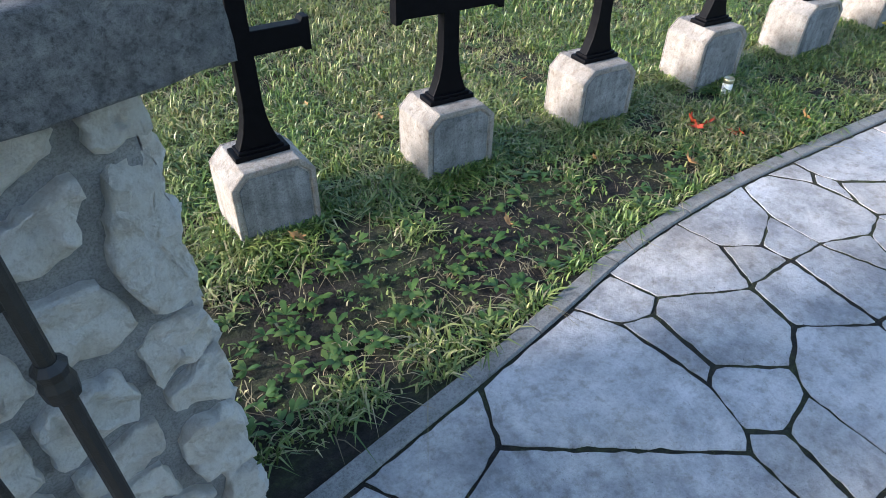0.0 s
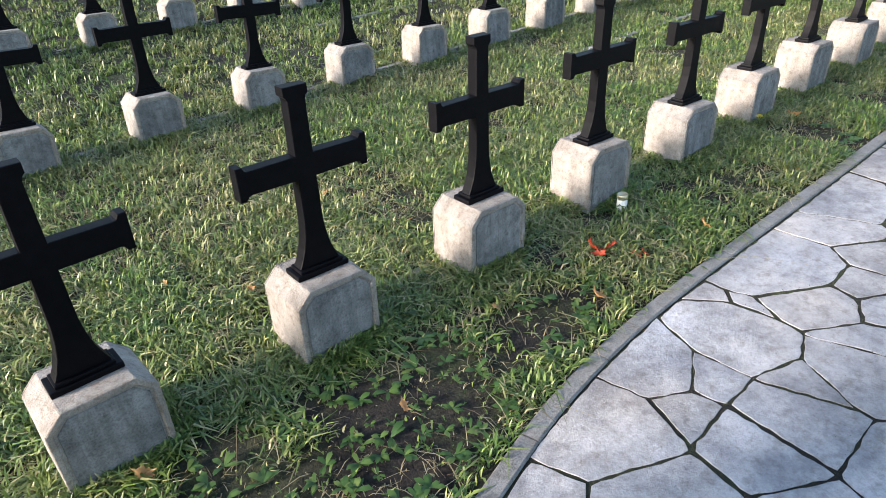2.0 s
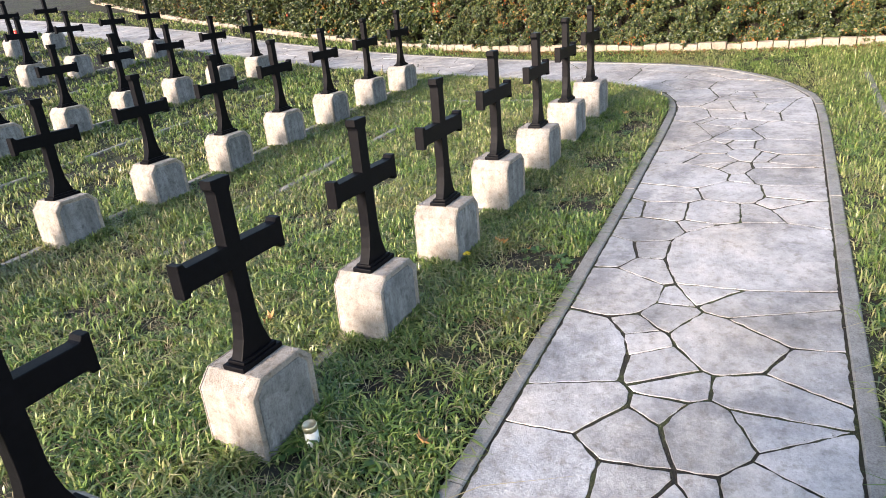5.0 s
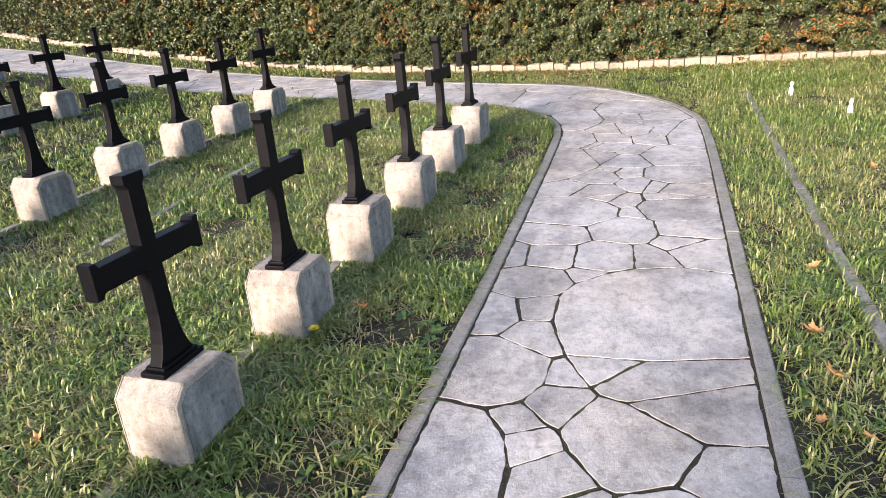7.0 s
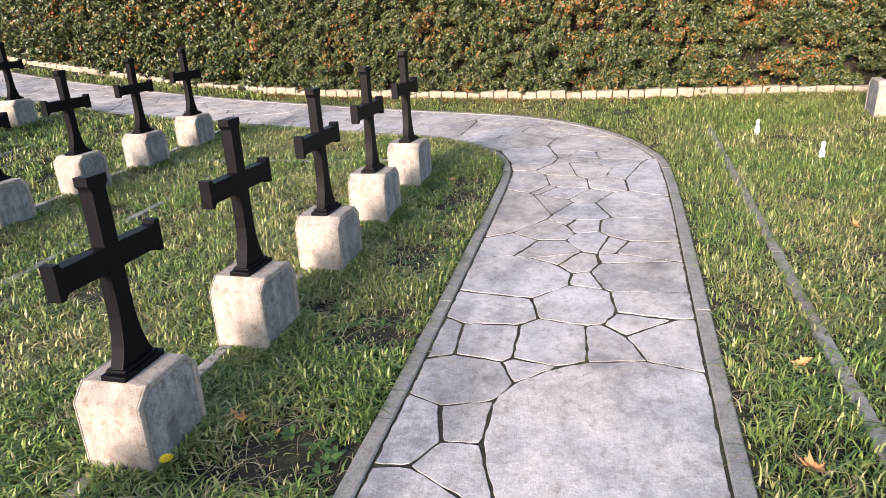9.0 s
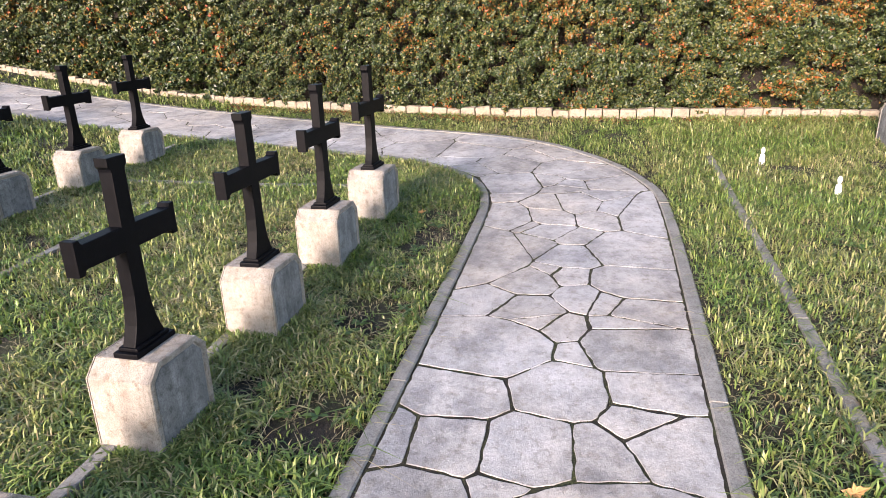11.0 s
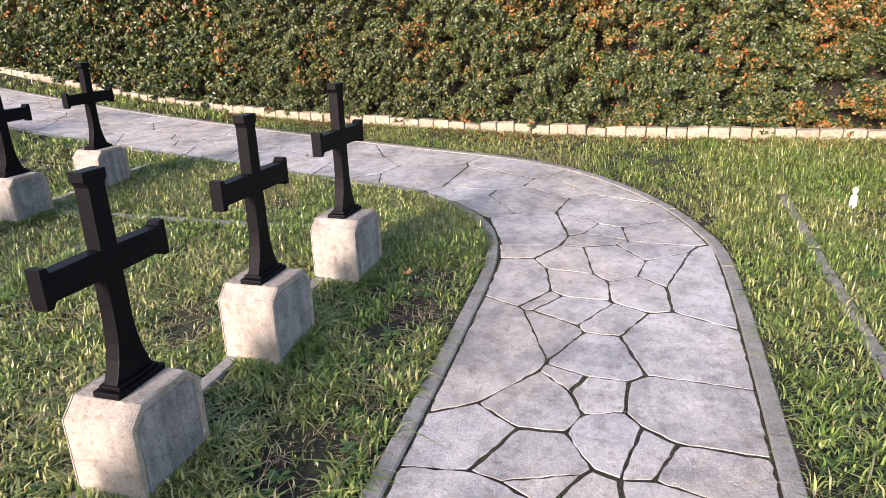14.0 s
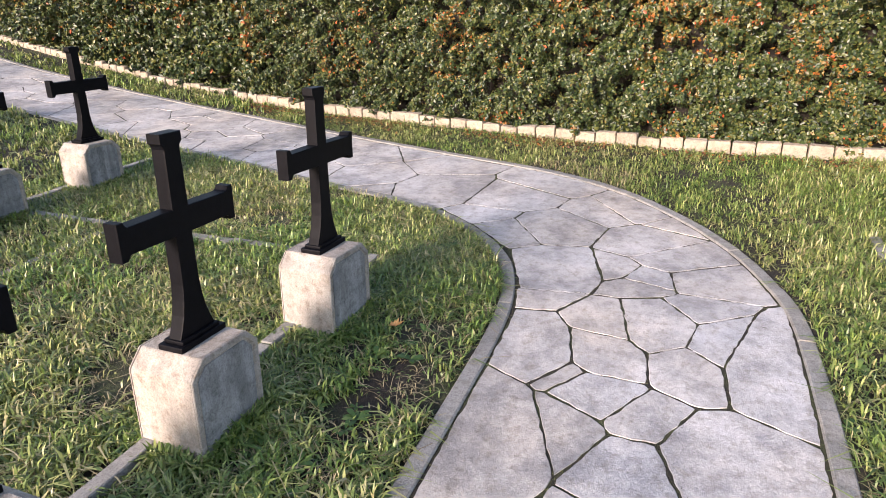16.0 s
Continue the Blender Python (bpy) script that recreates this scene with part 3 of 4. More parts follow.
# ---- small things ----
def build_candle(x, y):
    thing = new("grave_candle")
    tagged(thing, "small white wax grave candle with a pale metal lid in grass", "grave candle", kind="thing")
    thing.matrix_basis = pose(x, y, float(rise(x, y)) - 0.008)
    part("jar", lathe([(0.024, 0), (0.027, 0.006), (0.027, 0.066), (0.022, 0.074)], 18), WHITE, thing, "white wax filled jar", True)
    part("lid", lathe([(0.021, 0.074), (0.028, 0.076), (0.029, 0.098), (0.026, 0.102), (0.024, 0.096)], 18), GOLD, thing, "pale metal lid", True)


build_candle(2.905, 1.93)


def build_light(x, y, h):
    thing = new("grave_light")
    tagged(thing, "small white grave light with a round top standing in grass", "grave light", "white grave lights", "thing")
    thing.matrix_basis = pose(x, y, -0.01)
    part("body", lathe([(0.022, 0), (0.025, 0.01), (0.023, h * 0.35), (0.020, h * 0.58), (0.009, h * 0.66)], 16), WHITE, thing, "", True)
    part("globe", lathe([(0.008, h * 0.65), (0.015, h * 0.74), (0.018, h * 0.85), (0.013, h * 0.95), (0.005, h)], 16), WHITE, thing, "", True)


build_light(9.70, -0.785, 0.155)
build_light(8.78, -1.115, 0.165)


def build_flower(x, y, z):
    thing = new("dandelion")
    tagged(thing, "single yellow dandelion flower on a thin green stalk", "flower", kind="thing")
    thing.matrix_basis = pose(x, y, float(rise(x, y)) - 0.01)
    part("stalk", lathe([(0.002, -0.02), (0.002, z)], 6), WEED, thing)
    bm = bmesh.new()
    for ring, (r, lift, count) in enumerate(((0.028, 0.0, 16), (0.020, 0.006, 12), (0.011, 0.010, 8))):
        for k in range(count):
            a = 2 * math.pi * (k + 0.4 * ring) / count
            c, s = math.cos(a), math.sin(a)
            q = [bm.verts.new((r * u * c - v * s, r * u * s + v * c, z + lift + w)) for u, v, w in ((0.1, 0, 0), (0.7, -0.003, 0.003), (1, 0, 0.004), (0.7, 0.003, 0.003))]
            bm.faces.new(q)
    part("petals", bm, YELLOW, thing, "bright yellow petals")


build_flower(4.48, 1.98, 0.085)


def leaf_mesh(name, size, curl, mat, points=5):
    """A fallen leaf with a jagged outline, folded along its rib."""
    rg = random.Random(name + str(size) + str(curl))
    verts, faces = [(0, 0, 0)], []
    n = 4 * points
    for k in range(n):
        a = 2 * math.pi * k / n
        r = size * (1.0 if k % 4 == 0 else 0.72 if k % 2 == 0 else 0.6) * rg.uniform(0.85, 1.15) * (0.75 + 0.35 * abs(math.cos(a)))
        x, y = r * math.cos(a), 0.72 * r * math.sin(a)
        verts.append((x, y, curl * (abs(y) * 0.9 + x * x / size * 0.5) + rg.uniform(0, 0.1) * size))
    for k in range(n):
        faces.append((0, 1 + k, 1 + (k + 1) % n))
    return mesh_from(name, verts, faces, mat)


RED = [leaf_mesh("red_leaf", 0.050, c, RED_LEAF) for c in (0.3, 0.9)]
TAN = [leaf_mesh("tan_leaf", s, c, TAN_LEAF) for s, c in ((0.04, 0.4), (0.05, 0.9), (0.032, 0.6))]


def fallen(x, y, meshes, label, k, size=1.0):
    rg = random.Random(k)
    ob = new("fallen_leaf", meshes[k % len(meshes)])
    ob.matrix_basis = pose(x, y, 0.022 + float(rise(x, y)), rg.uniform(-35, 35), rg.uniform(-35, 35), rg.uniform(0, 360)) @ Matrix.Scale(size, 4)
    tagged(ob, label, "leaf", "fallen autumn leaves", "thing")


for k, (x, y) in enumerate(((2.52, 1.73), (2.46, 1.78), (2.62, 1.60), (2.44, 1.72), (2.58, 1.62))):
    fallen(x, y, RED, "crumpled red autumn leaf lying in the grass", k, 1.15 - 0.12 * k)
TAN_SPOTS = ((2.05, 2.63), (3.05, 1.54), (1.81, 1.78), (1.91, 3.25), (0.42, 1.95), (1.16, 2.66), (2.79, 2.75), (4.78, 1.87), (4.75, 1.70), (4.81, 1.92), (4.88, -0.14), (4.28, -0.05), (4.22, -0.18),
             (4.57, -0.15), (4.9, -0.12), (5.54, -0.25), (7.99, 1.80), (3.99, 1.5), (6.1, -0.75), (3.6, 2.7), (0.9, 3.0), (5.6, -0.62), (7.2, -0.9), (3.0, 3.6), (1.9, 4.0), (2.2, 1.55), (1.2, 1.62))
for k, (x, y) in enumerate(TAN_SPOTS):
    fallen(x, y, TAN, "curled tan and orange autumn leaf lying in the grass", k, 0.8 + 0.1 * (k % 4))

# leaf litter below the hedge
def litter():
    rg = np.random.default_rng(61)
    line = beside(HEDGE_FOOT, 0.10)
    line = line[(line[:, 1] > -3) & (line[:, 1] < 6)]
    n = 5200
    k = rg.integers(0, len(line), n)
    thick = np.array([0.5 + noise.noise((line[i, 0] * 1.3, line[i, 1] * 1.3, 5)) + 0.12 * max(0.0, 1.5 - line[i, 1]) for i in k])
    keep = rg.random(n) < np.clip(thick, 0.08, 1)
    k = k[keep]
    n = len(k)
    c = np.column_stack([line[k] + np.column_stack([-np.abs(rg.normal(0, 0.16, n)), rg.normal(0, 0.05, n)]), rg.uniform(0.004, 0.03, n)])
    c[:, 2] += hill(c[:, 1])
    u = rg.normal(0, 1, (n, 3)) * (1, 1, 0.35)
    u /= np.linalg.norm(u, axis=1)[:, None]
    w = np.cross(u, rg.normal(0, 0.3, (n, 3)) + (0, 0, 1))
    w /= np.linalg.norm(w, axis=1)[:, None]
    size = rg.uniform(0.008, 0.022, n)[:, None]
    v = np.stack([c - u * size, c - w * size * 0.5, c + u * size, c + w * size * 0.5], 1).reshape(-1, 3)
    i = np.arange(n) * 4
    tris = np.concatenate([np.stack([i, i + 1, i + 2], 1), np.stack([i, i + 2, i + 3], 1)])
    ob = new("leaf_litter", tri_mesh("leaf_litter", v, tris, LITTER))
    tagged(ob, "rusty red and brown fallen leaves along the hedge edging", "leaf litter", kind="stuff")


litter()

# red lanterns on far plinths
for x, y in ((ROW_FIVE[1][0] + 0.10, 14.06), (ROW_FIVE[3][0] + 0.10, 14.06)):
    thing = new("red_lantern")
    tagged(thing, "small red grave lantern standing by a far plinth", "grave lantern", "red grave lanterns", "thing")
    thing.matrix_basis = pose(x, y, float(hill(14.1)) + 0.37)
    part("glass", lathe([(0.035, 0), (0.045, 0.02), (0.045, 0.12), (0.03, 0.14)], 12), RED_GLASS, thing, "", True)
    part("lid", lathe([(0.04, 0.138), (0.04, 0.155), (0.01, 0.18)], 12), GOLD, thing, "", True)


# ---- grass ----
def scatter_mask(x, y):
    keep = ~inside(PATH_OUTLINE, x, y)
    for gx, gy in GRAVES:
        keep &= ~((abs(x - gx) < 0.19) & (abs(y - gy) < 0.125))
    for row, end in ((ROW_ONE, 8.68), (ROW_TWO, 10.0), (ROW_THREE, 10.6)):
        keep &= ~((abs(y - row[0][1] - 0.10) < 0.028) & (x < end))
    keep &= ~((abs(y + 0.395) < 0.022) & (x < 9.9) & (x > 3.6))
    keep &= ~((abs(x - 8.64) < 0.034) & (y > 2.3) & (y < 4.9))
    return keep


# worn spots: place and reach
BARE = ((7.60, 1.60, 0.16), (7.24, 2.66, 0.2), (1.46, 1.84, 0.14), (1.33, 1.47, 0.13), (0.2, 1.5, 0.16), (1.15, 1.72, 0.12), (5.8, 3.33, 0.15), (4.68, 1.54, 0.13), (6.54, 1.64, 0.14),
        (5.79, 1.95, 0.13), (2.77, 1.98, 0.13), (2.28, 1.93, 0.12), (1.93, 1.61, 0.15), (9.85, 0.72, 0.12), (0.62, 1.9, 0.12))


def bare(x, y):
    """How bare the soil is: worn patches in front of the plinths and by the path."""
    value = np.array([0.8 * noise.noise((u * 1.6, v * 1.6, 7)) + 0.75 * noise.noise((u * 5.5, v * 5.5, 2)) for u, v in zip(x, y)])
    for gx, gy in ROW_ONE:
        value += 0.75 * np.exp(-(((x - gx - 0.05) / 0.26) ** 2 + ((y - gy + 0.50) / 0.16) ** 2))
    for u, v, r in BARE:
        value += 1.3 * np.exp(-((x - u) ** 2 + (y - v) ** 2) / (r * r))
    value += 0.75 * np.exp(-((x - 0.2) / 0.8) ** 2 - ((y - 1.45) / 0.5) ** 2)
    return value


def blades(name, n, area, tall, wide, mat, label, seed, lean=0.5, patchy=0.22, extra=None):
    rg = np.random.default_rng(seed)
    x0, x1, y0, y1 = area
    x, y = rg.uniform(x0, x1, n), rg.uniform(y0, y1, n)
    # tufts
    cx, cy = rg.uniform(x0, x1, n // 14 + 1), rg.uniform(y0, y1, n // 14 + 1)
    own = rg.random(n) < 0.6
    pick = rg.integers(0, len(cx), n)
    x = np.where(own, cx[pick] + rg.normal(0, 0.022, n), x)
    y = np.where(own, cy[pick] + rg.normal(0, 0.022, n), y)
    near = [g for g in GRAVES if x0 < g[0] < x1 and y0 < g[1] < y1]
    if near and mat is GRASS:
        g = np.array(near)[rg.integers(0, len(near), n // 9)]
        a = rg.uniform(-1, 1, len(g))
        across = rg.random(len(g)) < 0.6
        out = rg.choice((-1, 1), len(g)) * (1 + np.abs(rg.normal(0, 0.12, len(g))))
        fx = g[:, 0] + np.where(across, a * 0.2, out * 0.195)
        fy = g[:, 1] + np.where(across, out * 0.14, a * 0.14)
        x, y, own = np.concatenate([x, fx]), np.concatenate([y, fy]), np.concatenate([own, np.full(len(g), True)])
    keep = scatter_mask(x, y)
    if extra is not None:
        keep &= extra(x, y)
    x, y, own = x[keep], y[keep], own[keep]
    worn = bare(x, y)
    keep = rg.random(len(x)) > np.clip((worn - patchy) * 2.2, 0, 0.93)
    x, y, own, worn = x[keep], y[keep], own[keep], worn[keep]
    n = len(x)
    h = rg.uniform(tall[0], tall[1], n) * np.where(own, 1.2, 0.85) * np.clip(1.0 - 0.45 * worn, 0.5, 1.3)
    w = rg.uniform(wide[0], wide[1], n)
    a = rg.uniform(0, 2 * math.pi, n)
    d = np.stack([np.cos(a), np.sin(a), np.zeros(n)], 1)
    s = np.stack([-np.sin(a), np.cos(a), np.zeros(n)], 1)
    bend = (np.abs(rg.normal(0, lean, n)) + 0.15)[:, None] * h[:, None]
    base = np.stack([x, y, hill(y) + rise(x, y) - 0.014], 1)
    up = np.zeros((n, 3))
    up[:, 2] = h
    mid = base + up * 0.62 + d * bend * 0.35
    tip = base + up * np.clip(1.0 - 0.35 * bend / h[:, None], 0.3, 1) + d * bend
    ws = s * w[:, None]
    v = np.stack([base - ws * 0.8, base + ws * 0.8, mid + ws, mid - ws, tip], 1).reshape(-1, 3)
    i = np.arange(n) * 5
    tris = np.concatenate([np.stack([i, i + 1, i + 2], 1), np.stack([i, i + 2, i + 3], 1), np.stack([i + 3, i + 2, i + 4], 1)])
    ob = new(name, tri_mesh(name, v, tris, mat))
    return tagged(ob, label, "grass", kind="stuff")


blades("lawn_grass", 200000, (-0.6, 9.6, 1.1, 3.2), (0.022, 0.074), (0.0022, 0.0052), GRASS, "uneven short green grass round the first row of crosses", 21, lean=1.1)
blades("lawn_grass", 110000, (-0.6, 10.6, 3.2, 5.6), (0.028, 0.078), (0.0026, 0.0054), GRASS, "uneven short green grass between the rows of crosses", 22, lean=1.0)
blades("lawn_grass", 82000, (-1, 13.6, 5.6, 10), (0.035, 0.085), (0.004, 0.007), GRASS, "uneven short green grass among the far crosses", 23, lean=0.9)
blades("lawn_grass", 60000, (-2, 16, 10, 21), (0.04, 0.09), (0.006, 0.012), GRASS, "uneven short green grass among the farthest crosses", 24, lean=0.8)
blades("lawn_grass", 125000, (3.0, 11.85, -2.9, 0.1), (0.025, 0.075), (0.0022, 0.0045), GRASS, "lush green grass between the path and the hedge", 25, lean=1.1, patchy=0.35)
blades("lawn_grass", 64000, (8.5, 12.7, 0.1, 5.6), (0.025, 0.055), (0.0018, 0.004), GRASS, "short green grass beside the bend of the path", 26, lean=1.1, patchy=0.35)
blades("dry_grass", 62000, (-0.6, 11, 1.1, 5.2), (0.025, 0.07), (0.0011, 0.0024), STRAW, "dry yellowish grass stalks lying in the lawn", 31, lean=2.2, patchy=1.3)
blades("lawn_grass", 45000, (-5, 3.0, -2.9, 0.05), (0.03, 0.08), (0.004, 0.007), GRASS, "short green grass beside the path by the gate", 27, lean=1.0, patchy=0.35)
blades("lawn_grass", 45000, (-5, -0.6, 1.9, 10), (0.03, 0.08), (0.004, 0.007), GRASS, "short green grass beyond the ends of the rows", 28, lean=1.0, patchy=0.35)
blades("dry_grass", 16000, (3.0, 11.2, -2.6, 0.1), (0.02, 0.06), (0.001, 0.002), STRAW, "dry yellowish grass stalks in the lawn by the path", 32, lean=2.2, patchy=1.2)


def rosettes(n, area, seed):
    """Flat broad-leaved weeds such as plantain and dandelion."""
    rg = np.random.default_rng(seed)
    x, y = rg.uniform(area[0], area[1], n), rg.uniform(area[2], area[3], n)
    keep = scatter_mask(x, y)
    x, y = x[keep], y[keep]
    verts, tris = [], []
    for u, v in zip(x, y):
        bed = float(hill(v) + rise(u, v))
        size = rg.uniform(0.022, 0.06)
        for k in range(rg.integers(5, 10)):
            a = rg.uniform(0, 2 * math.pi)
            ln, wd, lift = size * rg.uniform(0.7, 1.2), size * rg.uniform(0.14, 0.24), rg.uniform(0.15, 0.6)
            c, s = math.cos(a), math.sin(a)
            b = len(verts)
            for f, w, z in ((0.0, 0.15, 0.0), (0.35, 0.8, 0.45), (0.7, 1.0, 0.62), (1.0, 0.0, 0.55)):
                for side in ((-1, 1) if w else (0,)):
                    verts.append((u + ln * f * c - side * w * wd * s, v + ln * f * s + side * w * wd * c, bed + 0.003 + z * ln * lift + abs(side) * 0.1 * wd))
            tris += [(b, b + 1, b + 3), (b, b + 3, b + 2), (b + 2, b + 3, b + 5), (b + 2, b + 5, b + 4), (b + 4, b + 5, b + 6)]
    ob = new("weeds", tri_mesh("weeds", np.array(verts), np.array(tris), WEED))
    tagged(ob, "low broad-leaved green weeds growing in the lawn", "weeds", kind="stuff")


rosettes(700, (-0.2, 9.4, 1.3, 2.9), 41)
rosettes(320, (-0.1, 3.4, 1.2, 2.05), 44)
rosettes(420, (3.5, 11.0, -2.4, 0.05), 42)
rosettes(160, (0, 9.6, 2.9, 5.2), 43)


# ---- concrete strips between the graves ----
def strip(name, a, b, width, top, label):
    thing = new(name)
    tagged(thing, label, "edging", kind="structure")
    (x0, y0), (x1, y1) = a, b
    length = math.hypot(x1 - x0, y1 - y0)
    turn = math.degrees(math.atan2(y1 - y0, x1 - x0))
    count = max(1, round(length / 1.0))
    me = None
    for k in range(count):
        if me is None:
            bm = box(0.003, length / count - 0.003, -width / 2, width / 2, -0.06, top, 0.004, 1)
            me = bpy.data.meshes.new("edging_slab")
            bm.to_mesh(me)
            bm.free()
            me.materials.append(KERB)
        ob = piece("edging_slab", me, thing)
        u = k / count
        ob.matrix_basis = pose(x0 + (x1 - x0) * u, y0 + (y1 - y0) * u, float(hill(y0) + rise((x0 + x1) / 2, (y0 + y1) / 2)) + rng.uniform(-0.006, 0.004), 0, 0, turn)


for k, (row, x1) in enumerate(((ROW_ONE, 8.68), (ROW_TWO, 10.0), (ROW_THREE, 10.6), (ROW_FOUR, 11.4), (ROW_FIVE, 11.9))):
    y = row[0][1] + 0.10
    strip("trim", (0.5 if y < 2.6 else -0.6, y), (x1, y), 0.06, 0.022, "narrow grey concrete strip running along the row of plinths")
    if k:
        strip("trim", (-0.6, y - 1.05), (x1 - 1.5, y - 1.05), 0.06, 0.0, "narrow grey concrete strip half sunk in the lawn")
strip("trim", (-0.04, 2.66), (-0.04, 4.2), 0.07, 0.015, "narrow grey concrete strip along the edge of the graves")
strip("trim", (8.64, 2.36), (8.64, 4.9), 0.06, 0.02, "narrow grey concrete strip closing the row of graves")
strip("trim", (3.6, -0.405), (9.9, -0.385), 0.06, 0.018, "narrow grey concrete strip in the grass beside the path")


# ---- hedge edging ----
def build_edging():
    thing = new("hedge_edging")
    tagged(thing, "low edging of sandy concrete blocks along the hedge", "edging", kind="structure")
    rg = random.Random(8)
    meshes = []
    for k in range(4):
        bm = box(-0.094, 0.094, -0.04, 0.04, -0.1, 0.082 + 0.007 * k, 0.016, 2)
        for v in bm.verts:
            v.co += Vector((noise.noise(v.co * 20 + Vector((k, 0, 0))) * 0.004, noise.noise(v.co * 24) * 0.006, noise.noise(v.co * 17 + Vector((0, k, 0))) * 0.016))
        me = bpy.data.meshes.new("edging_block")
        bm.to_mesh(me)
        bm.free()
        me.materials.append(BORDER)
        meshes.append(me)
    line = spline([tuple(p) for p in HEDGE_FOOT[::20]], 0.197)
    t = np.gradient(line, axis=0)
    for (x, y), (u, v) in zip(line, t):
        if y < -8:
            continue
        ob = piece("edging_block", rg.choice(meshes), thing)
        ob.matrix_basis = pose(x + 0.04, y, float(hill(y)) + rg.uniform(-0.014, 0.006), rg.uniform(-5, 5), rg.uniform(-2, 2), math.degrees(math.atan2(v, u)) + rg.uniform(-4, 4))


build_edging()


# ---- kerbs ----
def build_kerb(name, line, side, label):
    thing = new(name)
    tagged(thing, label, "kerb", kind="structure")
    a, b = line, beside(line, side * KERB_WIDE)
    curve = np.abs(np.gradient(np.unwrap(np.arctan2(*np.gradient(line, axis=0).T[::-1]))))
    i, last = 0, len(line) - 1
    while i < last:
        span = 10 if curve[i:i + 10].max() < 0.03 else 5
        j = min(last, i + span)
        lift = rng.uniform(-0.002, 0.003)
        verts, faces = [], []
        for k in range(i, j + 1):
            f = 0.03 if k == i else -0.03 if k == j else 0
            p = a[k] + (a[min(k + 1, last)] - a[max(k - 1, 0)]) * f * 0.5
            q = b[k] + (b[min(k + 1, last)] - b[max(k - 1, 0)]) * f * 0.5
            e = (q - p) * 0.09
            for (x, y), z in ((p, -0.08), (p, 0.006), (p + e, 0.012), (q - e, 0.012), (q, 0.006), (q, -0.08)):
                verts.append((x, y, z + lift + float(hill(y))))
        n = j - i
        for k in range(n):
            for m in range(5):
                faces.append((6 * k + m, 6 * k + m + 1, 6 * k + 7 + m, 6 * k + 6 + m))
        faces += [tuple(range(5, -1, -1)), tuple(range(6 * n, 6 * n + 6))]
        if side > 0:
            faces = [f[::-1] for f in faces]
        piece("kerb_stone", mesh_from("kerb_stone", verts, faces, KERB), thing)
        i = j


build_kerb("kerb_1", LEFT, 1, "flush grey concrete kerb between the flagged path and the graves")
build_kerb("kerb_2", RIGHT, -1, "flush grey concrete kerb between the flagged path and the lawn")


# ---- flagstones ----
# place and weight of each stone, stretch by stretch along the path
NEAR_GATE = ((0.504, 0.875, 0.0593), (0.921, 0.722, 0.1777), (1.251, 0.410, 0.0132), (1.269, 0.769, 0.0719), (1.321, 0.982, 0.0401), (1.376, 0.599, 0.0617), (1.442, 0.384, 0.0240), (1.484, 0.762, 0.0870), (1.628, 1.075, 0.0770), (1.734, 0.383, 0.0799), (1.897, 0.958, 0.0356), (1.914, 0.690, 0.0565), (2.018, 1.156, 0.0516), (2.115, 0.984, 0.0357), (2.122, 0.668, 0.0620))
FIRST_STRETCH = ((2.312, 0.726, 0.0465), (2.405, 0.997, 0.0658), (2.550, 0.597, 0.0796), (2.591, 1.137, 0.0077), (2.689, 1.023, 0.0342), (2.741, 0.658, 0.0791), (2.824, 0.424, 0.0739), (2.901, 0.906, 0.1111), (2.986, 0.743, 0.1009), (3.042, 1.129, 0.1507), (3.053, 0.864, 0.1107), (3.131, 0.561, 0.0692), (3.184, 0.354, 0.0945), (3.297, 0.894, 0.0944), (3.406, 0.594, 0.0813), (3.476, 1.149, 0.1090), (3.490, 0.776, 0.0557), (3.496, 0.417, 0.0613))
SECOND_STRETCH = ((3.722, 0.772, 0.0502), (3.736, 0.416, 0.0583), (3.829, 1.280, 0.1577), (3.851, 0.859, 0.0640), (3.936, 0.918, 0.0592), (4.054, 0.976, 0.0427), (4.102, 0.555, 0.0967), (4.232, 0.792, 0.0441), (4.390, 0.356, 0.1238), (4.438, 0.797, 0.0334), (4.453, 1.181, 0.0936), (4.548, 0.424, 0.1513), (4.616, 0.500, 0.1395), (4.774, 1.006, 0.0702), (4.898, 1.239, 0.0782), (4.953, 0.504, 0.2726), (4.955, 1.016, 0.0761), (5.223, 1.103, 0.0780))
THIRD_STRETCH = ((5.341, 0.845, 0.0438), (5.564, 1.246, 0.0430), (5.577, 1.052, 0.0613), (5.583, 0.794, 0.0639), (5.598, 0.608, 0.0306), (5.720, 0.322, 0.0065), (5.818, 0.404, 0.0077), (5.875, 1.076, 0.0582), (5.970, 0.721, 0.0484), (6.019, 0.375, 0.0114), (6.264, 0.666, 0.0000), (6.274, 1.028, 0.0842), (6.361, 0.408, 0.0316), (6.500, 0.749, 0.0087), (6.547, 0.437, 0.0011), (6.567, 0.875, 0.0177), (6.695, 0.923, 0.0319), (6.776, 1.105, 0.0326), (6.798, 0.371, 0.0155), (6.849, 0.502, 0.0161), (6.877, 0.633, 0.0201))
BEFORE_BEND = ((7.006, 0.951, 0.0405), (7.098, 0.361, 0.0622), (7.116, 0.708, 0.0213), (7.163, 0.814, 0.0133), (7.393, 1.492, 0.3104), (7.457, 0.706, 0.0595), (7.594, 0.992, 0.0697), (7.599, 0.338, 0.1281), (7.773, 0.704, 0.0734), (7.862, 0.863, 0.0850), (7.960, 1.010, 0.0745), (8.073, 1.188, 0.1093), (8.153, 0.853, 0.1169), (8.183, 0.520, 0.1425), (8.220, 0.069, 0.2690))
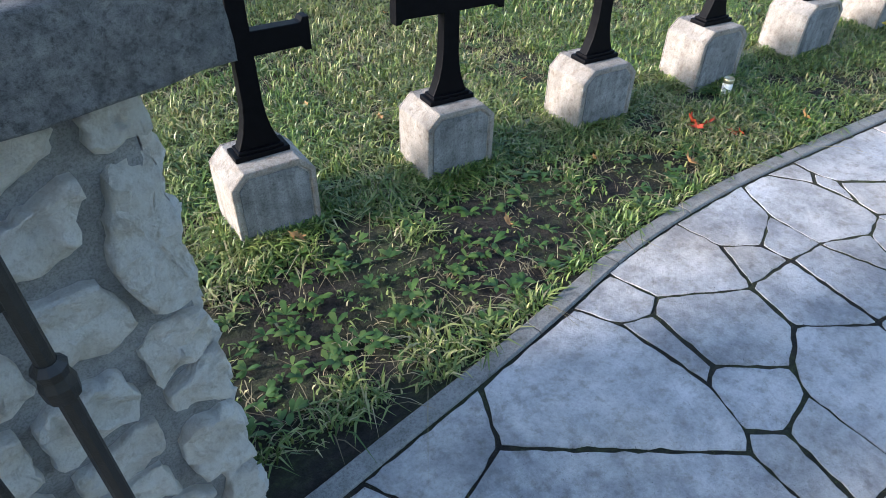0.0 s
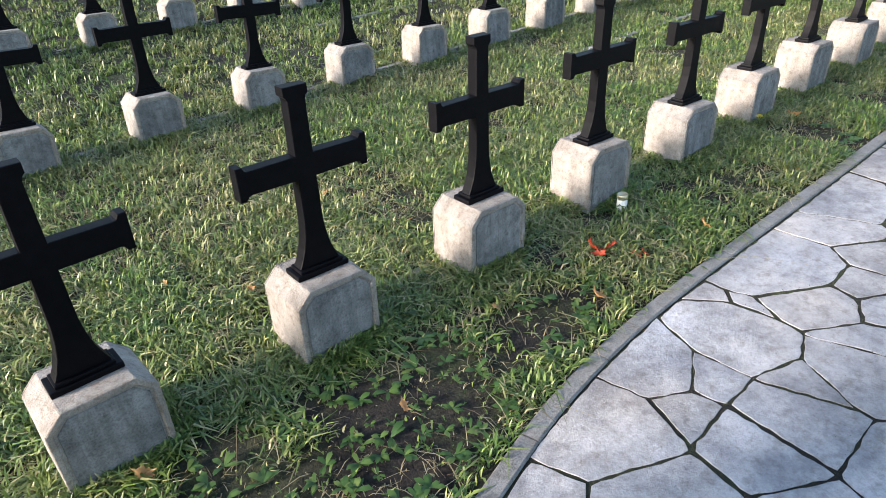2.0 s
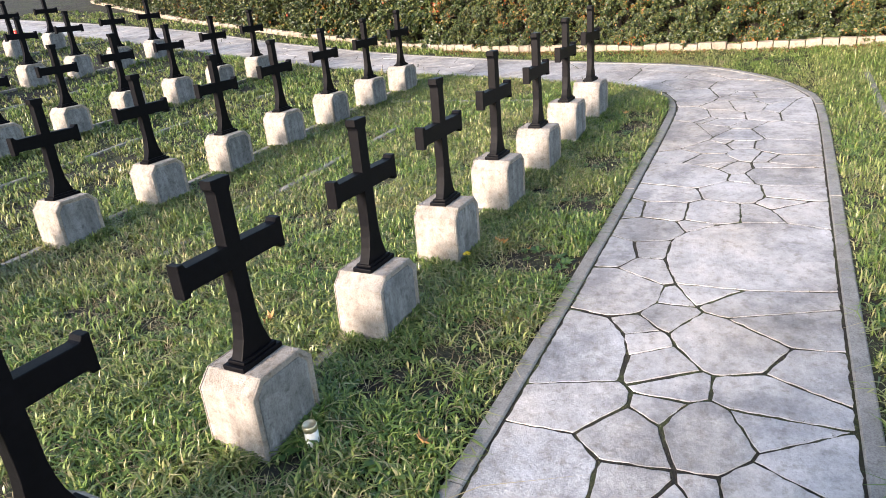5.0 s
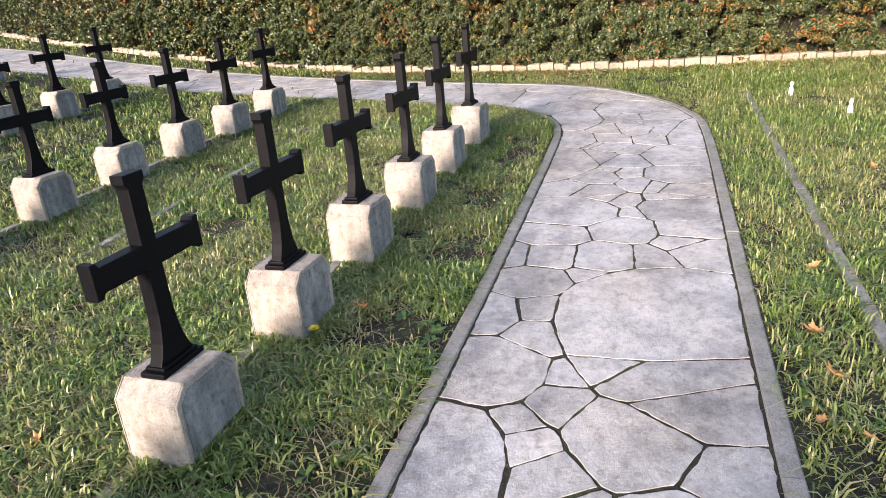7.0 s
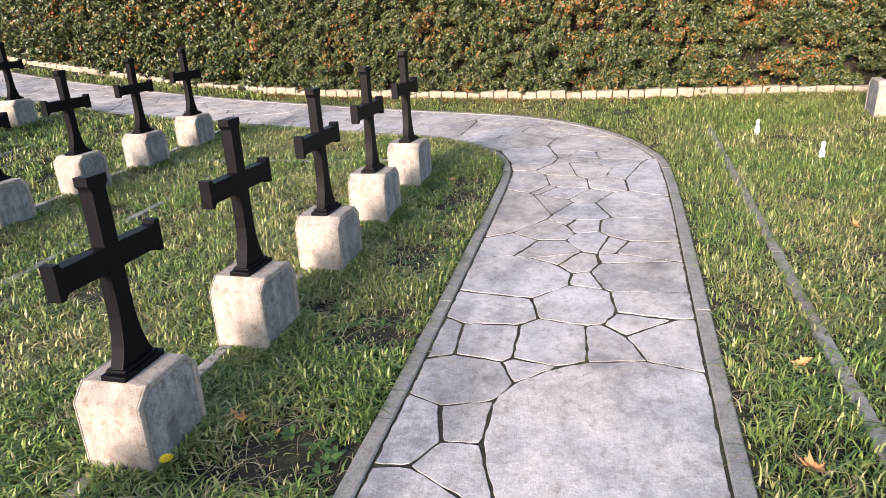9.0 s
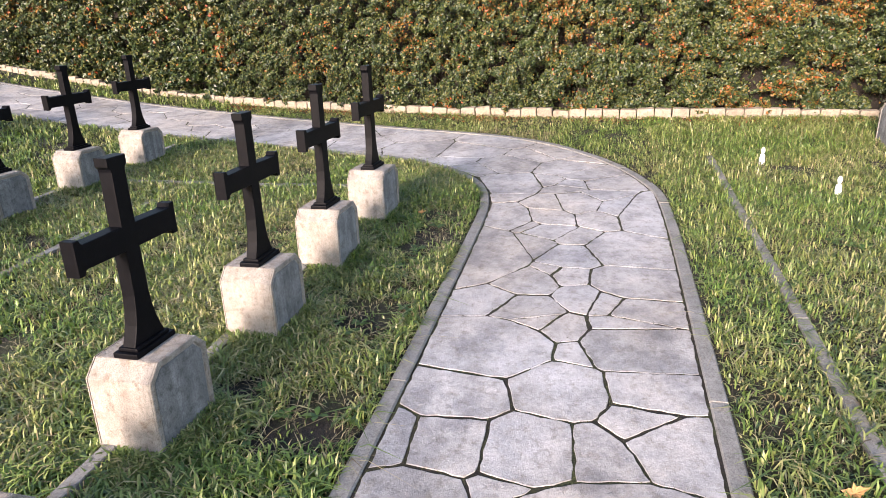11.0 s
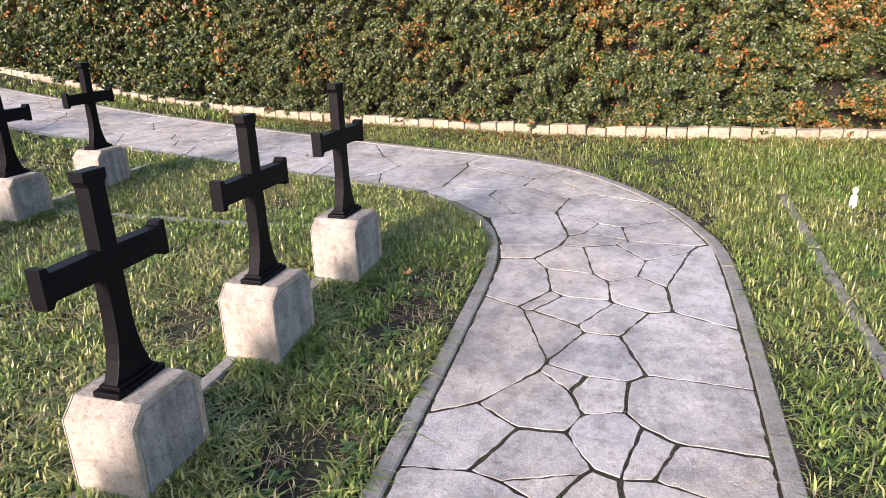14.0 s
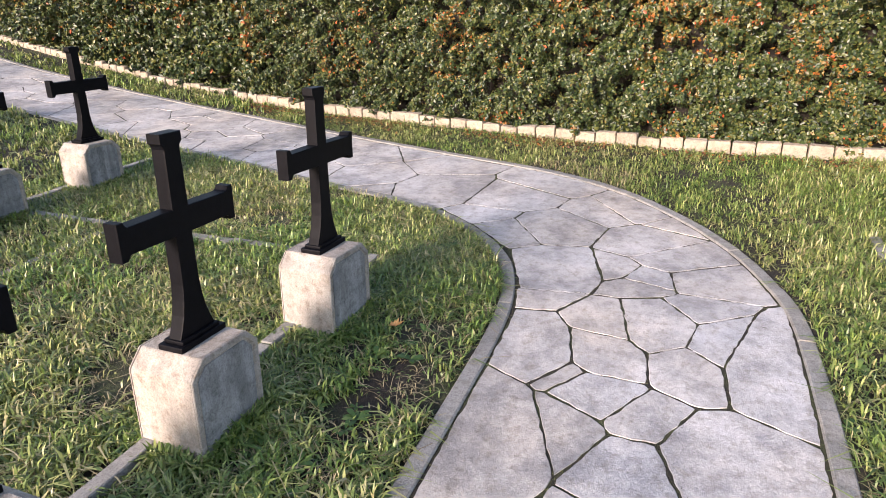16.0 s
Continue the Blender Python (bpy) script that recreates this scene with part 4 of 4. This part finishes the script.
BEND = ((8.310, 0.411, 0.1572), (8.311, 0.836, 0.1055), (8.353, 0.647, 0.1381), (8.454, 0.519, 0.1061), (8.539, 1.277, 0.0121), (8.819, 0.834, 0.0127), (8.912, 1.330, 0.0902), (8.945, 0.801, 0.0156), (8.999, 0.503, 0.0315), (9.016, 0.981, 0.0166), (9.280, 0.687, 0.0507), (9.388, 1.678, 0.0828), (9.446, 0.840, 0.0602), (9.548, 1.452, 0.1002), (9.636, 1.874, 0.0650), (9.763, 0.724, 0.0092), (9.892, 1.200, 0.0582), (10.029, 1.012, 0.0640), (10.034, 1.839, 0.1233), (10.406, 1.653, 0.0837))
STONES = NEAR_GATE + FIRST_STRETCH + SECOND_STRETCH + THIRD_STRETCH + BEFORE_BEND + BEND


def build_flags():
    thing = new("flagged_path")
    tagged(thing, "crazy-paved path of pale limestone flags with mossy joints", "path", kind="structure")
    rg = random.Random(17)
    left_t, right_t = np.gradient(LEFT, axis=0), np.gradient(RIGHT, axis=0)

    def limits(x, y):
        found = []
        for line, tang, sign in ((LEFT, left_t, 1), (RIGHT, right_t, -1)):
            k = int(np.argmin(np.hypot(line[:, 0] - x, line[:, 1] - y)))
            spread = (k,) if sign > 0 else (k - 3, k, k + 3)
            for m in spread:
                m = min(max(m, 0), len(line) - 1)
                t = tang[m] / np.hypot(*tang[m])
                normal = (t[1] * sign, -t[0] * sign)
                found.append(((line[m, 0] + normal[0] * 0.012, line[m, 1] + normal[1] * 0.012), normal))
        return found

    seeds, fill = list(STONES), []
    body = np.concatenate([LEFT, RIGHT[::-1]])
    tries = [(rg.uniform(-3.5, 15), rg.uniform(0, 26)) for _ in range(60000)]
    ok = inside(body, np.array([p[0] for p in tries]), np.array([p[1] for p in tries]))
    tries = [p for p, k in zip(tries, ok) if k]
    own = np.array(STONES)
    for low in (0.26, 0.19, 0.13):
        for x, y in tries:
            if (0.3 < x < 1.0 and y > 0.5) or (1.0 < x < 2.0 and y > 0.12) or (2.0 < x < 4.0 and y > 0.35) or (4.0 < x < 9.9 and y < 2.25) or (x > 9.8 and y < 2.3):
                continue
            r = rg.uniform(low, low * 1.15)
            edge = min(np.hypot(LEFT[:, 0] - x, LEFT[:, 1] - y).min(), np.hypot(RIGHT[:, 0] - x, RIGHT[:, 1] - y).min())
            if edge > 0.6 * r and np.hypot(own[:, 0] - x, own[:, 1] - y).min() > r and all((x - u) ** 2 + (y - v) ** 2 > (0.98 * (r + q)) ** 2 for u, v, q in fill):
                fill.append((x, y, r))
    for x, y, r in fill:
        k = int(np.argmin(np.hypot(own[:, 0] - x, own[:, 1] - y)))
        seeds.append((x, y, 0.6 * r * r + own[k, 2] - 0.025))
    rest_v, rest_f, near, joints = [], [], 0, []
    for (sx, sy, weight), poly in zip(seeds, cells(seeds, 0.0135, 1.0, limits)):
        if not poly:
            continue
        poly = ragged(poly, 0.035, 0.0045, rg)
        if len(poly) < 4:
            continue
        for p in poly:
            joints.append(p)
        (cx, cy), verts, faces = slab(poly, -0.05, 0.004 + rg.uniform(-0.0012, 0.0012), 0.0014, rg, 0.0012)
        if sy < 4.5 and sx > -1 and near < 290:
            near += 1
            ob = piece("flagstone", mesh_from("flagstone", verts, faces, FLAG), thing)
            ob.matrix_basis = Matrix.Translation((cx, cy, 0))
        else:
            b = len(rest_v)
            rest_v += [(x + cx, y + cy, z + float(hill(y + cy))) for x, y, z in verts]
            rest_f += [tuple(i + b for i in f) for f in faces]
    moss = np.array([p for p in joints if -0.5 < p[0] < 11 and p[1] < 3.5])
    rn = np.random.default_rng(71)
    moss = np.repeat(moss, 5, 0)
    n = len(moss)
    where = np.column_stack([moss + rn.normal(0, 0.009, (n, 2)), np.full(n, -0.002)])
    a = rn.uniform(0, 2 * math.pi, n)
    side = np.column_stack([np.cos(a), np.sin(a), np.zeros(n)]) * rn.uniform(0.0012, 0.003, n)[:, None]
    tip = where + np.column_stack([rn.normal(0, 0.006, (n, 2)), rn.uniform(0.005, 0.011, n)])
    v = np.stack([where - side, where + side, tip], 1).reshape(-1, 3)
    ob = piece("joint_moss", tri_mesh("joint_moss", v, np.arange(3 * n).reshape(-1, 3), MOSS), thing)
    tagged(ob, "dark moss and small weeds in the joints", kind="stuff")
    ob = piece("far_flagstones", mesh_from("far_flagstones", rest_v, rest_f, FLAG), thing)
    tagged(ob, "pale limestone flags farther along the path", kind="stuff")


build_flags()
